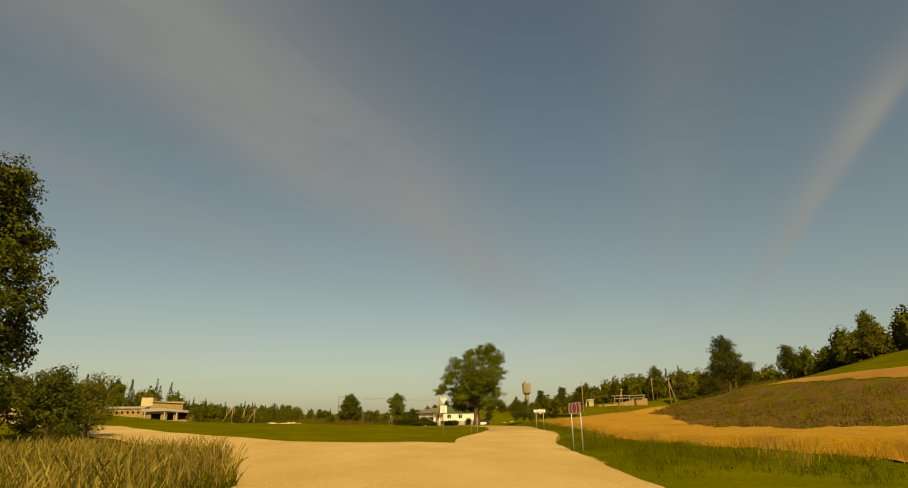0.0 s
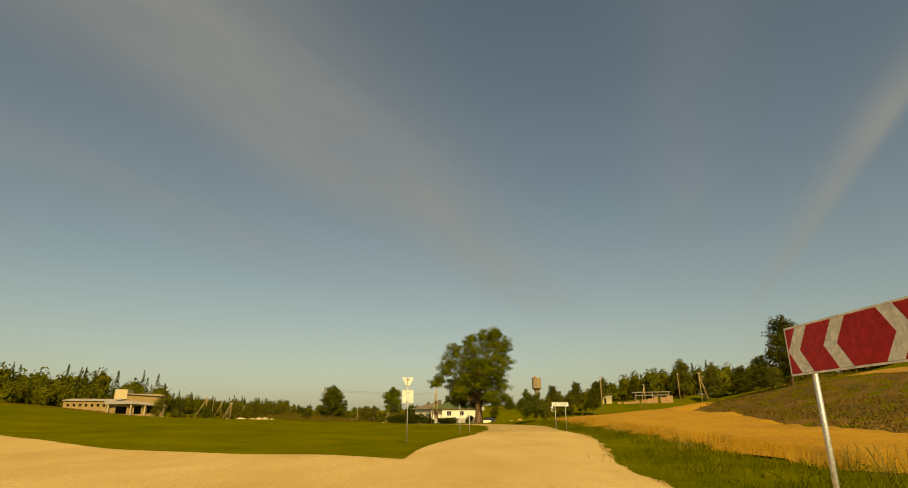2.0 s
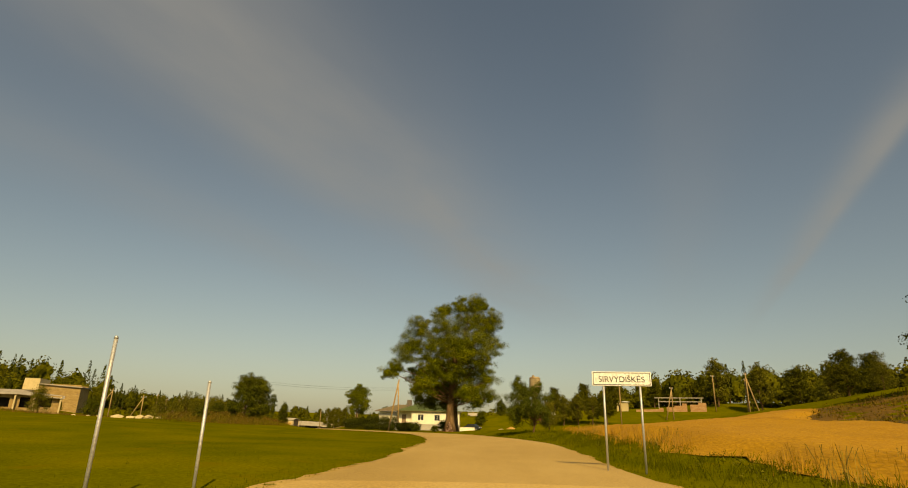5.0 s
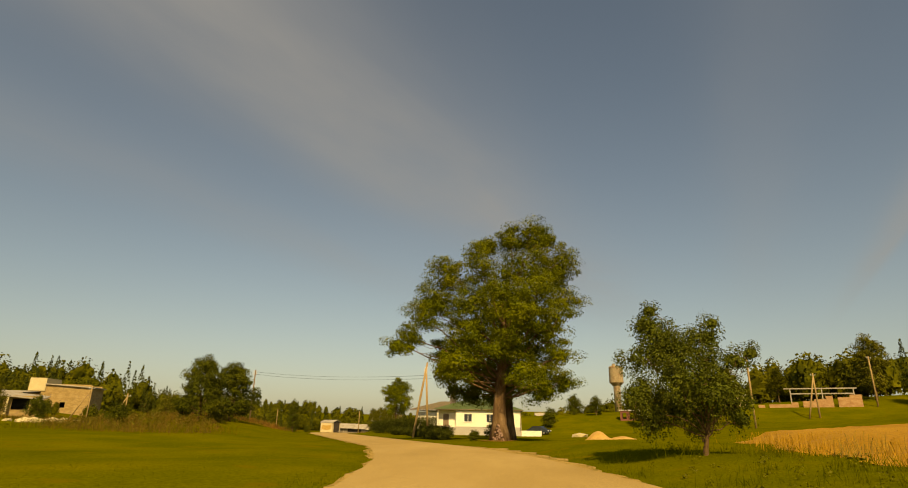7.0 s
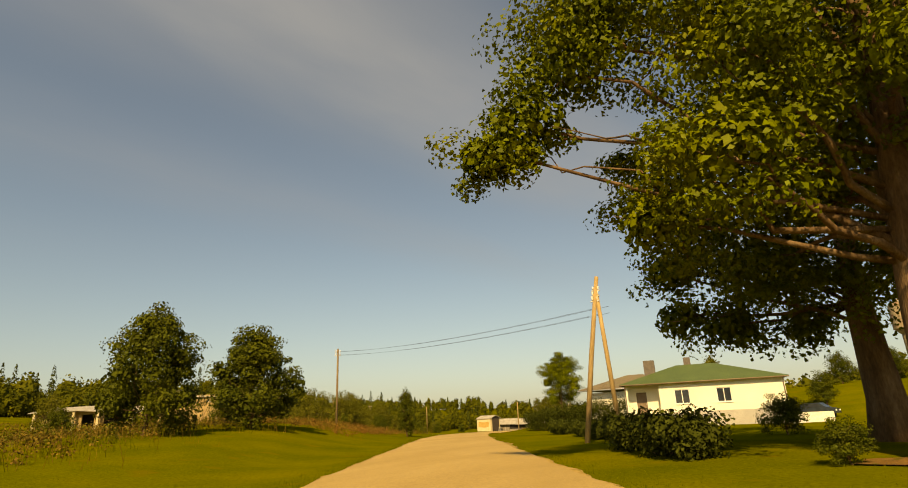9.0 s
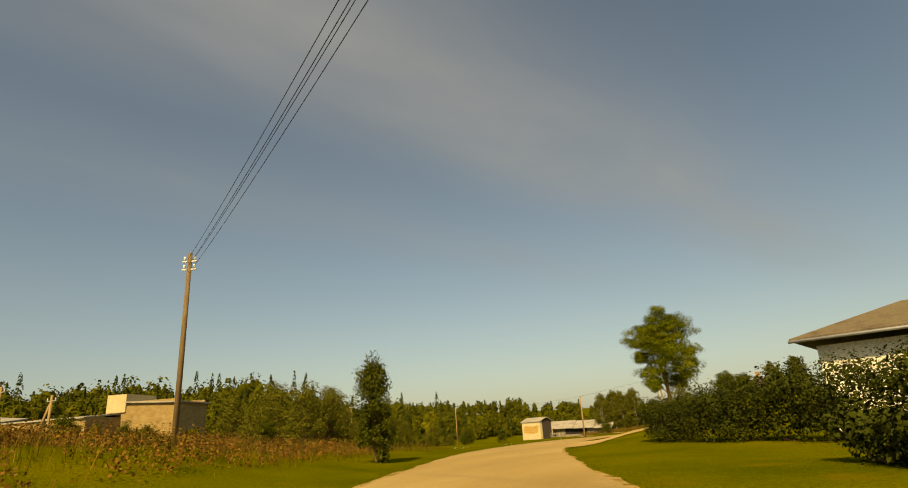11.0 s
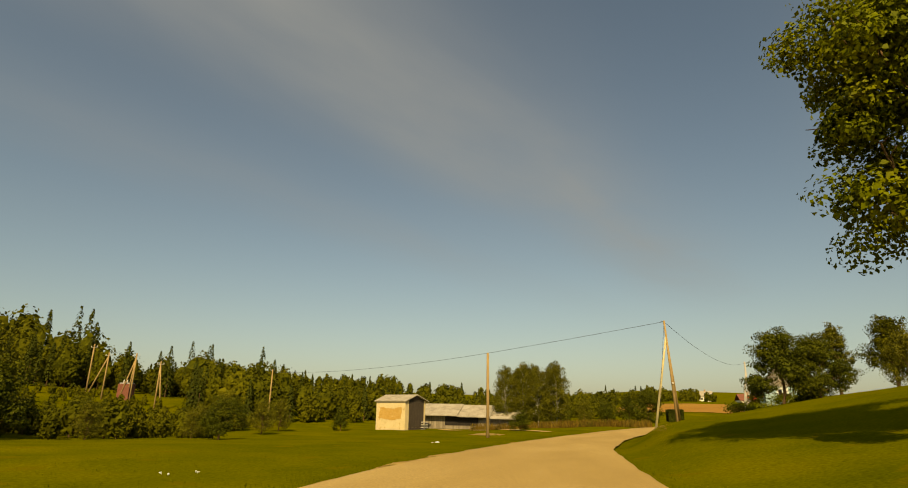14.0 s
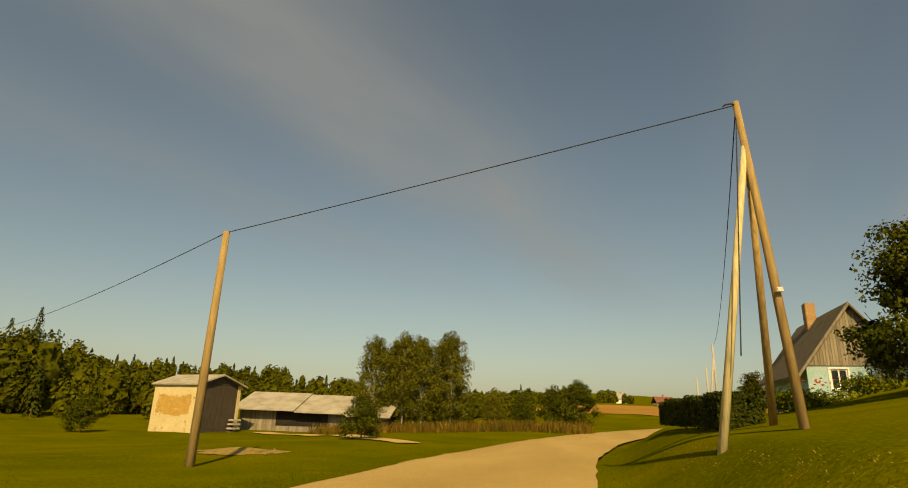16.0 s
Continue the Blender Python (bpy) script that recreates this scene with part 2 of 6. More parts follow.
def quads(name, v, mat):
    """A mesh of loose four-cornered pieces, v: n x 4 x 3."""
    n = len(v)
    me = bpy.data.meshes.new(name)
    me.vertices.add(n * 4)
    me.vertices.foreach_set("co", np.ascontiguousarray(v, np.float32).ravel())
    me.loops.add(n * 4)
    me.loops.foreach_set("vertex_index", np.arange(n * 4, dtype=np.int32))
    me.polygons.add(n)
    me.polygons.foreach_set("loop_start", np.arange(0, n * 4, 4, dtype=np.int32))
    me.update(calc_edges=True)
    me.materials.append(mat)
    return me


def part(name, me, parent, label=""):
    ob = new(name, me)
    ob.parent = parent
    return tagged(ob, label)


def thing(name, at, label, category, group="", kind="", turn=0.0):
    ob = new(name)
    ob.matrix_world = pose(*at, 0, 0, turn)
    return tagged(ob, label, category, group, kind)


def bevelled(lo, hi, mat, name, r=0.02):
    bm = bmesh.new()
    bmesh.ops.create_cube(bm, size=1.0)
    for q in bm.verts:
        q.co = Vector([lo[i] + (q.co[i] + 0.5) * (hi[i] - lo[i]) for i in range(3)])
    bmesh.ops.bevel(bm, geom=bm.edges[:], offset=r, segments=2, affect="EDGES")
    me = bpy.data.meshes.new(name)
    bm.to_mesh(me)
    bm.free()
    me.materials.append(mat)
    return me


def on_ground(x, y):
    return (x, y, float(ground(x, y)))

# ---- shape of the land ----
def sstep(a, b, v):
    w = np.clip((np.asarray(v, float) - a) / (b - a), 0.0, 1.0)
    return w * w * (3 - 2 * w)


def curve(keys, v):
    """Smooth curve through a few (place, value) keys."""
    k = np.array(keys, float)
    v = np.asarray(v, float)
    m = np.gradient(k[:, 1], k[:, 0])
    i = np.clip(np.searchsorted(k[:, 0], v) - 1, 0, len(k) - 2)
    h = k[i + 1, 0] - k[i, 0]
    s = np.clip((v - k[i, 0]) / h, 0, 1)
    out = ((1 + 2 * s) * (1 - s) ** 2 * k[i, 1] + s * (1 - s) ** 2 * h * m[i] + s * s * (3 - 2 * s) * k[i + 1, 1] + s * s * (s - 1) * h * m[i + 1])
    out = out + np.minimum(v - k[0, 0], 0) * m[0] + np.maximum(v - k[-1, 0], 0) * m[-1]
    return out


ROAD_X = ((-80, -2.0), (-30, -0.6), (0, -0.2), (30, 2.3), (56, 5.2), (80, 8.3), (100, 8.9), (118, 6.6), (135, 1.8), (150, -4.8), (170, -13.6), (195, -24.2), (212, -30.2), (228, -33.3), (246, -34.7), (262, -34.5), (278, -33.3), (296, -29.5), (315, -22.0), (330, -13.5))
ROAD_Z = ((-80, 0.0), (0, -0.03), (25, -0.06), (45, -0.14), (60, 0.06), (78, 0.40), (98, 0.68), (118, 0.80), (160, 0.80), (192, 0.76), (212, 0.68), (230, 0.53), (245, 0.37), (258, 0.18), (280, -0.05), (310, 0.2), (340, 0.7), (420, 0.9))


def road_x(y):
    return curve(ROAD_X, np.clip(y, -80, 330)) + np.maximum(np.asarray(y, float) - 330, 0) * 0.6


def road_z(y):
    return curve(ROAD_Z, np.clip(y, -80, 420))


def right_half(y):
    return 3.55 - 0.1 * sstep(200, 225, y) - 0.92 * sstep(238, 258, y)


def ground(x, y):
    """Height of the land at x, y."""
    x, y = np.asarray(x, float), np.asarray(y, float)
    u = x - road_x(y)
    r = np.maximum(u - 4.0, 0)
    lft = np.maximum(-u - 5.0, 0)
    # hill with fields beside the first stretch
    q = np.maximum(r - 16.0 * sstep(112, 165, y), 0)
    hill = 1.6 * sstep(8, 34, q) + 6.2 * sstep(26, 62, q) + 9.0 * sstep(56, 110, q) + 7.0 * sstep(90, 240, q)
    far = sstep(140, 198, y)
    hill = hill * (1 - 0.64 * far) * (0.72 + 0.28 * sstep(-30, 40, y))
    # bank beside the second stretch
    v = u - right_half(y) - 0.5
    bank = (0.95 * sstep(-0.3, 2.2, v) * sstep(238, 262, y) + 0.35 * sstep(0.3, 4, v) + 2.5 * sstep(0, 18, r) + 1.2 * sstep(16, 45, r)) * sstep(205, 235, y) * (1 - 0.75 * sstep(285, 330, y))
    verge = 0.55 * sstep(0.3, 5, r) * sstep(62, 98, y) * (1 - sstep(130, 152, y))
    low = 0.12 * sstep(0, 9, r) * sstep(100, 135, y) * (1 - sstep(205, 235, y))
    rise = (0.033 * np.clip(lft - 8, 0, 50) + 0.098 * np.clip(lft - 58, 0, 60) + 0.03 * np.clip(lft - 118, 0, 110)) * (1 - 0.97 * sstep(215, 275, y) * (1 - sstep(35, 80, lft))) * sstep(20, 70, y + 0.25 * lft) * (1 - 0.85 * sstep(300, 390, y) * (1 - sstep(120, 220, lft)))
    knoll = 1.9 * np.exp(-((lft - 15) / 15) ** 2 - ((y - 182) / 30) ** 2) * sstep(0, 9, lft)
    dip = -0.8 * sstep(4, 26, lft) * sstep(240, 280, y)
    slope = 6.5 * sstep(335, 500, y) * sstep(-75, -5, x)
    d = np.hypot(x, y - 150)
    off = 8.0 * sstep(330, 900, d) + 18 * sstep(900, 2500, d)
    wave = 0.10 * np.sin(x * 0.21 + 1.3) * np.sin(y * 0.17) + 0.05 * np.sin(x * 0.53) * np.sin(y * 0.47 + 2)
    wave = wave * sstep(3.5, 9, np.abs(u))
    return road_z(y) + hill + bank + verge + low + rise + knoll + dip + slope + off + wave


# ---- land ----
YS = np.unique(np.concatenate([-np.geomspace(100, 2600, 22), np.arange(-100, 350, 1.5), 350 + np.geomspace(3, 2600, 46)]))
half = np.concatenate([np.arange(0, 2.4, 0.6), np.arange(2.4, 5.4, 0.3), np.arange(5.4, 8, 0.65), np.arange(8, 40, 2.0), np.geomspace(40, 2600, 62)])
US = np.concatenate([-half[:0:-1], half])


def sheet(name, us, ys, mat, lift=0.0, kind="structure", label="", category="", edge=None, inside=None):
    """A piece of land draped over the ground; us count from the road's centre line."""
    U, Y = np.meshgrid(us, ys)
    if edge is not None:
        U = edge(U, Y)
    Xw = U + road_x(Y)
    Z = ground(Xw, Y) + (lift(U, Y) if callable(lift) else lift)
    v = np.stack([Xw, Y, Z], -1).reshape(-1, 3)
    nr, nc = len(ys), len(us)
    i = np.arange(nr * nc).reshape(nr, nc)
    f = np.stack([i[:-1, :-1], i[:-1, 1:], i[1:, 1:], i[1:, :-1]], -1).reshape(-1, 4)
    if inside is not None:
        c = v[f].mean(1)
        f = f[inside(c[:, 0] - road_x(c[:, 1]), c[:, 1])]
    me = bpy.data.meshes.new(name)
    me.from_pydata(v.tolist(), [], f.tolist())
    me.polygons.foreach_set("use_smooth", np.ones(len(me.polygons), bool))
    me.materials.append(mat)
    me.update()
    ob = new(name, me)
    return tagged(ob, label, category, "", kind)


sheet("ground", US, YS, GRASS, lambda u, y: -0.06 * (np.abs(u) < 2.55), label="sunlit short green grass over gently rolling land", category="ground")


def wob(y, s):
    return 0.05 * np.sin(y * 0.5 + s) + 0.04 * np.sin(y * 1.7 + 2 * s) + 0.02 * np.sin(y * 4.1 + s)


ROAD_US = np.array([-1, -0.9, -0.6, -0.3, 0, 0.3, 0.6, 0.9, 1.0])


def half_width(y, side):
    w = 3.55 - 0.45 * sstep(200, 235, y)
    if side > 0:
        w = right_half(y) - 0.45 * np.exp(-((y - 84) / 8) ** 2)
    if side < 0:
        return w + 1.25 * np.exp(-((y - 58) / 12) ** 2) + 0.7 * (1 - sstep(0, 30, y))
    return w + 1.2 * np.exp(-((y - 62) / 12) ** 2)


def road_edge(U, Y):
    return np.where(U < 0, U * (half_width(Y, -1) + wob(Y, 1.0)), U * (half_width(Y, 1) + wob(Y, 2.6)))


ry1 = YS[(YS > -100) & (YS < 76)]
ry2 = YS[(YS >= ry1[-1]) & (YS < 420)]
crown = lambda u, y: 0.03 + 0.05 * (1 - np.minimum(np.abs(u) / 4.0, 1) ** 2)
sheet("road_gravel", ROAD_US, ry1, GRAVEL, crown, label="pale sandy gravel road with loose stones", category="road", edge=road_edge)
sheet("road_sealed", ROAD_US, ry2, SEAL, crown, label="worn pale sealed road with crumbling edges", category="road", edge=road_edge)


def shoulder(name, side, y0, y1, label):
    """Ragged band of crumbled gravel outside the road's edge."""
    ys = np.arange(y0, y1, 0.35)
    rag = 0.28 + 0.16 * np.sin(ys * 0.37 + side) + 0.12 * np.sin(ys * 1.31 + 2 * side) + 0.05 * np.sin(ys * 3.7) + 0.03 * np.sin(ys * 6.1 + side)
    rag = np.maximum(rag, 0.02) * (0.75 + 0.25 * np.sin(ys * 0.11 + side))
    if side > 0:
        rag = rag + (1.25 + 0.2 * np.sin(ys * 2.3)) * np.exp(-((ys - 131) / 8.5) ** 2)
    hw = half_width(ys, side) + wob(ys, 1.0 if side < 0 else 2.6)
    cols = np.linspace(0, 1, 6)
    U = side * (hw[:, None] - 0.12 + (rag[:, None] + 0.12) * cols)
    Y = np.repeat(ys[:, None], 6, 1)
    X = road_x(Y) + U
    Z = ground(X, Y) + 0.030 - 0.016 * cols
    i = np.arange(len(ys) * 6).reshape(-1, 6)
    f = np.stack([i[:-1, :-1], i[:-1, 1:], i[1:, 1:], i[1:, :-1]], -1).reshape(-1, 4)
    if side < 0:
        f = f[:, ::-1]
    ob = new(name, Build().add(np.stack([X, Y, Z], -1).reshape(-1, 3), f).mesh(name, SHOULDER, True))
    return tagged(ob, label, "road", "", "structure")


shoulder("road_shoulder_left", -1, 62, 300, "ragged sandy shoulder crumbling into the grass")
shoulder("road_shoulder_right", 1, 20, 226, "ragged sandy shoulder crumbling into the grass")


def strip(name, pts, widths, mat, lift, label, category="road"):
    """A track along a few points, draped over the land."""
    pts = np.array(pts, float)
    s = np.concatenate([[0], np.cumsum(np.hypot(*np.diff(pts, axis=0).T))])
    q = np.arange(0, s[-1], 0.8)
    px, py = curve(np.stack([s, pts[:, 0]], 1), q), curve(np.stack([s, pts[:, 1]], 1), q)
    w = np.interp(q, s, widths)
    tx, ty = np.gradient(px), np.gradient(py)
    ln = np.hypot(tx, ty)
    nx, ny = -ty / ln, tx / ln
    cols = np.linspace(-1, 1, 9)
    W = np.outer(w, cols) + np.outer(wob(q, 0.7), cols > 0.9) - np.outer(wob(q, 3.1), cols < -0.9)
    Xs, Ys = px[:, None] + nx[:, None] * W, py[:, None] + ny[:, None] * W
    if name == "driveway":
        Xs = np.maximum(Xs, road_x(Ys) + 1.2)
    if name == "side_road":
        Xs = np.minimum(Xs, road_x(Ys) + 2.6)
        lift = lift + 0.07 * sstep(8, 25, road_x(Ys) - Xs)
    Z = ground(Xs, Ys) + lift
    v = np.stack([Xs, Ys, Z], -1).reshape(-1, 3)
    i = np.arange(len(q) * 9).reshape(len(q), 9)
    f = np.stack([i[:-1, :-1], i[1:, :-1], i[1:, 1:], i[:-1, 1:]], -1).reshape(-1, 4)
    b = Build().add(v, f)
    ob = new(name, b.mesh(name, mat, True))
    return tagged(ob, label, category, "", "structure")


strip("side_road", [(9, 18), (2.5, 27), (-3.5, 35), (-10, 41), (-17, 46), (-24, 50.8), (-37, 62.5), (-60, 84), (-110, 128)], [14.5, 13, 12, 9.5, 6.5, 5.0, 4.4, 4.2, 4], GRAVEL, 0.022, "pale gravel side road branching off at the junction")
strip("driveway", [(-35.5, 203), (-31.6, 215.5), (-28.6, 224.6), (-25.8, 227), (-23.2, 228.8), (-20.9, 230.6), (-19.6, 231.8)], [4.0, 5.6, 4.4, 2.3, 1.45, 0.6, 0.15], GRAVEL, 0.04, "sandy gravel driveway climbing past a tree")
strip("far_field", [(-34, 440), (0, 425), (60, 410), (120, 405)], [22, 26, 30, 30], STUBBLE, 0.1, "golden stubble field on the far slope", "field")
strip("farm_track", [(-38.8, 285.8), (-41.5, 288.6), (-47.8, 297.6), (-56.0, 305.4)], [0.7, 0.8, 0.9, 0.8], GRAVEL, 0.05, "pale dirt track across the grass to the barn")


# ---- trees ----
def leaf_pieces(rng, centres, radii, per, size, drop=0.25, flat=0.85, loose=0.42):
    """Small folded leaf sprays near the skin of round clumps."""
    k = np.repeat(np.arange(len(centres)), per)
    n = len(k)
    d = rng.normal(size=(n, 3))
    d[:, 2] = d[:, 2] * 0.9 + 0.22
    d /= np.linalg.norm(d, axis=1)[:, None]
    r = radii[k] * (0.35 + 0.7 * rng.random(n) ** 0.7)
    c = centres[k] + d * r[:, None] * np.array([1, 1, flat])
    nrm = d + rng.normal(size=(n, 3)) * loose + np.array([0, 0, 0.3])
    nrm /= np.linalg.norm(nrm, axis=1)[:, None]
    a = np.cross(nrm, rng.normal(size=(n, 3)))
    a /= np.linalg.norm(a, axis=1)[:, None]
    b = np.cross(nrm, a)
    s = size * (0.6 + 0.8 * rng.random(n))[:, None]
    fold = nrm * s * 0.18
    v = np.stack([c - a * s * 0.5, c + b * s * 0.36 + fold, c + a * s * 0.5 - fold * drop, c - b * s * 0.36 + fold], 1)
    return v


def clumps_from_lobes(rng, lobes, r_clump, density=1.0):
    """Breaks large rounded crown masses into many small clumps on their skins."""
    cs, rs = [], []
    for x, y, z, R in lobes:
        n = max(3, int(density * 5.0 * (R / r_clump) ** 2 * 0.55))
        d = rng.normal(size=(n, 3))
        d /= np.linalg.norm(d, axis=1)[:, None]
        q = R * (0.62 + 0.38 * rng.random(n))
        cs.append(np.array([x, y, z]) + d * q[:, None] * np.array([1, 1, 0.88]))
        rs.append(r_clump * (0.6 + 0.75 * rng.random(n)))
    return np.concatenate(cs), np.concatenate(rs)


def limb(b, rng, p0, p1, r0, r1, sides=7, bend=0.12, sag=0.0):
    p0, p1 = np.array(p0, float), np.array(p1, float)
    n = 6
    t = np.linspace(0, 1, n)[:, None]
    L = np.linalg.norm(p1 - p0)
    w = rng.normal(size=(n, 3)) * bend * L * 0.25
    w[0] = w[-1] = 0
    pts = p0 + (p1 - p0) * t + w + np.array([0, 0, 1]) * (t * (1 - t)) * L * sag
    b.tube(pts, np.linspace(r0, r1, n), sides)
    return pts


def tree_meshes(seed, lobes, trunk_h, trunk_r, leaf, leaf_mat, bark, r_clump=1.0, per=66, lean=(0, 0), flare=1.35, density=1.0, fork=0.6, flat=0.7):
    rng = np.random.default_rng(seed)
    lobes = [tuple(q) for q in lobes]
    top = max(z + R * 0.5 for _, _, z, R in lobes)
    b = Build()
    n = 9
    t = np.linspace(0, 1, n)
    th = min(top * 0.8, trunk_h + (top - trunk_h) * 0.55)
    pts = np.stack([lean[0] * t + 0.12 * np.sin(t * 7 + seed), lean[1] * t + 0.12 * np.cos(t * 6 + seed), -0.25 + (th + 0.25) * t], 1)
    rad = trunk_r * (1 - 0.78 * t) * (1 + (flare - 1) * np.exp(-t * 14))
    b.tube(pts, rad, 12)
    for x, y, z, R in lobes:
        h0 = min(max(trunk_h * (0.75 + 0.5 * rng.random()), z * fork - 0.5), th * 0.92)
        i = h0 / th
        p0 = (np.interp(i, t, pts[:, 0]), np.interp(i, t, pts[:, 1]), h0)
        r0 = max(0.03, min(trunk_r * 0.4, 0.02 * R + trunk_r * 0.13) * (1 - 0.4 * i))
        lp = limb(b, rng, p0, (x, y, z), r0, r0 * 0.35, 5, 0.16, 0.05)
        for _ in range(max(2, int(R * 1.2))):
            d = rng.normal(size=3); d /= np.linalg.norm(d)
            limb(b, rng, lp[3 + int(rng.integers(0, 3))], np.array((x, y, z)) + d * R * 0.85, r0 * 0.35, 0.012, 4, 0.2)
    trunk = b.mesh("trunk", bark, True)
    cs, rs = clumps_from_lobes(rng, lobes, r_clump, density)
    v = leaf_pieces(rng, cs, rs, per, leaf, 0.25, flat)
    # larger leaf sprays deep inside close the crown
    cores = np.array([q[:3] for q in lobes])
    deep = leaf_pieces(rng, cores, np.array([q[3] for q in lobes]) * 0.64, max(20, len(v) // (4 * len(lobes))), leaf * 1.5)
    v = np.concatenate([v, deep])
    return trunk, quads("crown", v, leaf_mat)


def tree(name, at, label, meshes, category="tree", turn=0.0, scale=1.0, group=""):
    ob = thing(name, at, label, category, group, "", turn)
    ob.scale = (scale, scale, scale) if not isinstance(scale, tuple) else scale
    part("trunk", meshes[0], ob)
    part("crown", meshes[1], ob)
    return ob


def crown_lobes(seed, height, width, base, count=14, top_narrow=0.55, R=None, lean=0.0):
    """Rounded masses filling an uneven crown of that height and width that starts at base."""
    rng = np.random.default_rng(seed)
    out = []
    R = R or width * 0.2
    for i in range(count):
        f = (i + 0.5) / count
        z = base + R * 0.6 + (height - base - R * 1.3) * f
        w = (width / 2 - R * 0.6) * (math.sin(math.pi * (0.18 + 0.78 * f) ** (0.8 if top_narrow > 0.5 else 1.0)) ** 0.7) * (1 - (1 - top_narrow) * f)
        a = i * 2.4 + rng.random() * 0.9
        q = w * (0.55 + 0.5 * rng.random())
        out.append((math.cos(a) * q + lean * f, math.sin(a) * q, z + rng.normal() * R * 0.2, R * (0.75 + 0.5 * rng.random())))
    return out


# the great tree by the bend: a broad crown with a lower arm over the road
# lobes at y -4.2 to -4.6 are added sunward to shade the trunk
OAK = [(-0.4, 1.6, 8.4, 3.5), (0.4, 1.0, 12.6, 3.6), (-2.4, -1.6, 12.2, 2.6), (-2.8, -2.2, 9.4, 2.2), (0.4, -3.2, 8.0, 1.9), (2.8, -1.0, 16.4, 3.0), (-1.5, -1.2, 16.0, 2.7), (-5.2, 0, 13.0, 3.0), (-4.9, -0.8, 15.6, 2.0), (-7.2, -1, 10.8, 2.1), (-8.4, -1.5, 9.2, 1.7), (-9.6, -1.6, 8.3, 1.2), (-6.3, -1.4, 12.4, 1.8), (5.6, 3.2, 16.0, 2.6), (6.2, 2.4, 13.4, 2.2), (2.2, -4.6, 10.4, 2.0), (3.6, -4.2, 13.2, 2.3), (0.6, -4.6, 12.6, 1.9), (5.2, 0.6, 11.4, 2.2), (6.4, 1.4, 17.4, 1.9), (4.8, 1.0, 19.3, 1.7), (3.2, -1.6, 19.2, 1.8), (1.2, -1.6, 18.7, 1.8), (-1.2, -0.6, 18.3, 1.7),
       (4.4, 1.5, 9.6, 2.2), (5.6, 0.6, 7.6, 1.6), (3.7, 0.8, 6.3, 1.8), (6.0, 1.2, 5.2, 1.5), (4.4, 1.0, 4.6, 1.1), (-3.6, -2.4, 6.7, 2.2), (2.2, -2.8, 5.9, 1.8), (1.0, 5.5, 5.4, 2.2), (3.8, 5.0, 5.0, 2.1), (-2.2, 6.0, 6.2, 2.2), (-5.5, 3.5, 8.3, 2.2), (2.0, 3.4, 11.0, 3.6), (-2.5, 4.5, 9.5, 3.4), (-5.4, -0.5, 5.9, 1.4)]
oak = tree("great_tree", on_ground(5.9, 153.0), "huge old broadleaf tree with a broad crown at the bend", tree_meshes(3, OAK, 4.2, 0.70, 0.145, LEAF, BARK, 0.92, 205, (0.4, 0.3), 1.6, 0.95, 0.6, 0.62))
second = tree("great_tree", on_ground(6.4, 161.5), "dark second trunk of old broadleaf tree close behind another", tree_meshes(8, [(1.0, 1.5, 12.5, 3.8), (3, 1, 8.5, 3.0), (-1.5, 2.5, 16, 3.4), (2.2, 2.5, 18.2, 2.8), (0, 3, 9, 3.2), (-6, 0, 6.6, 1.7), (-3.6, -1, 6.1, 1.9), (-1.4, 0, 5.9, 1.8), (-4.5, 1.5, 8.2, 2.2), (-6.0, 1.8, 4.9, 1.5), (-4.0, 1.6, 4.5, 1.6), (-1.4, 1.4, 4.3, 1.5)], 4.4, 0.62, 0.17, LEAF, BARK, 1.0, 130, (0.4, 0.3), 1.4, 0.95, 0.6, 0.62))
MAPLE = [(0, 0, 6.4, 2.7), (-1.6, 0.2, 9.7, 1.5), (1.6, 0, 10.0, 1.6), (0, 0, 8.6, 2.4), (-1.8, 0.4, 5.2, 1.6), (2.3, -0.3, 5.4, 1.7), (-1.8, -0.9, 8.6, 1.8), (1.8, 0.7, 9.0, 1.9), (0.1, 0, 10.7, 1.9), (-0.8, 1.3, 8.8, 1.8), (1.0, -1.4, 7.1, 1.8), (-2.3, 0, 6.9, 1.1), (2.6, 0, 7.1, 1.2), (1.3, 0.9, 4.2, 1.3), (-1.2, -1.4, 4.0, 1.2)]
maple = tree("broadleaf_tree", on_ground(-23.6, 241.4), "full round broadleaf tree on a mown grass bank", tree_meshes(5, MAPLE, 2.6, 0.30, 0.118, LEAF, BARK, 0.75, 250, (-0.4, 0.2), 1.3, 0.95, 0.6, 0.62))
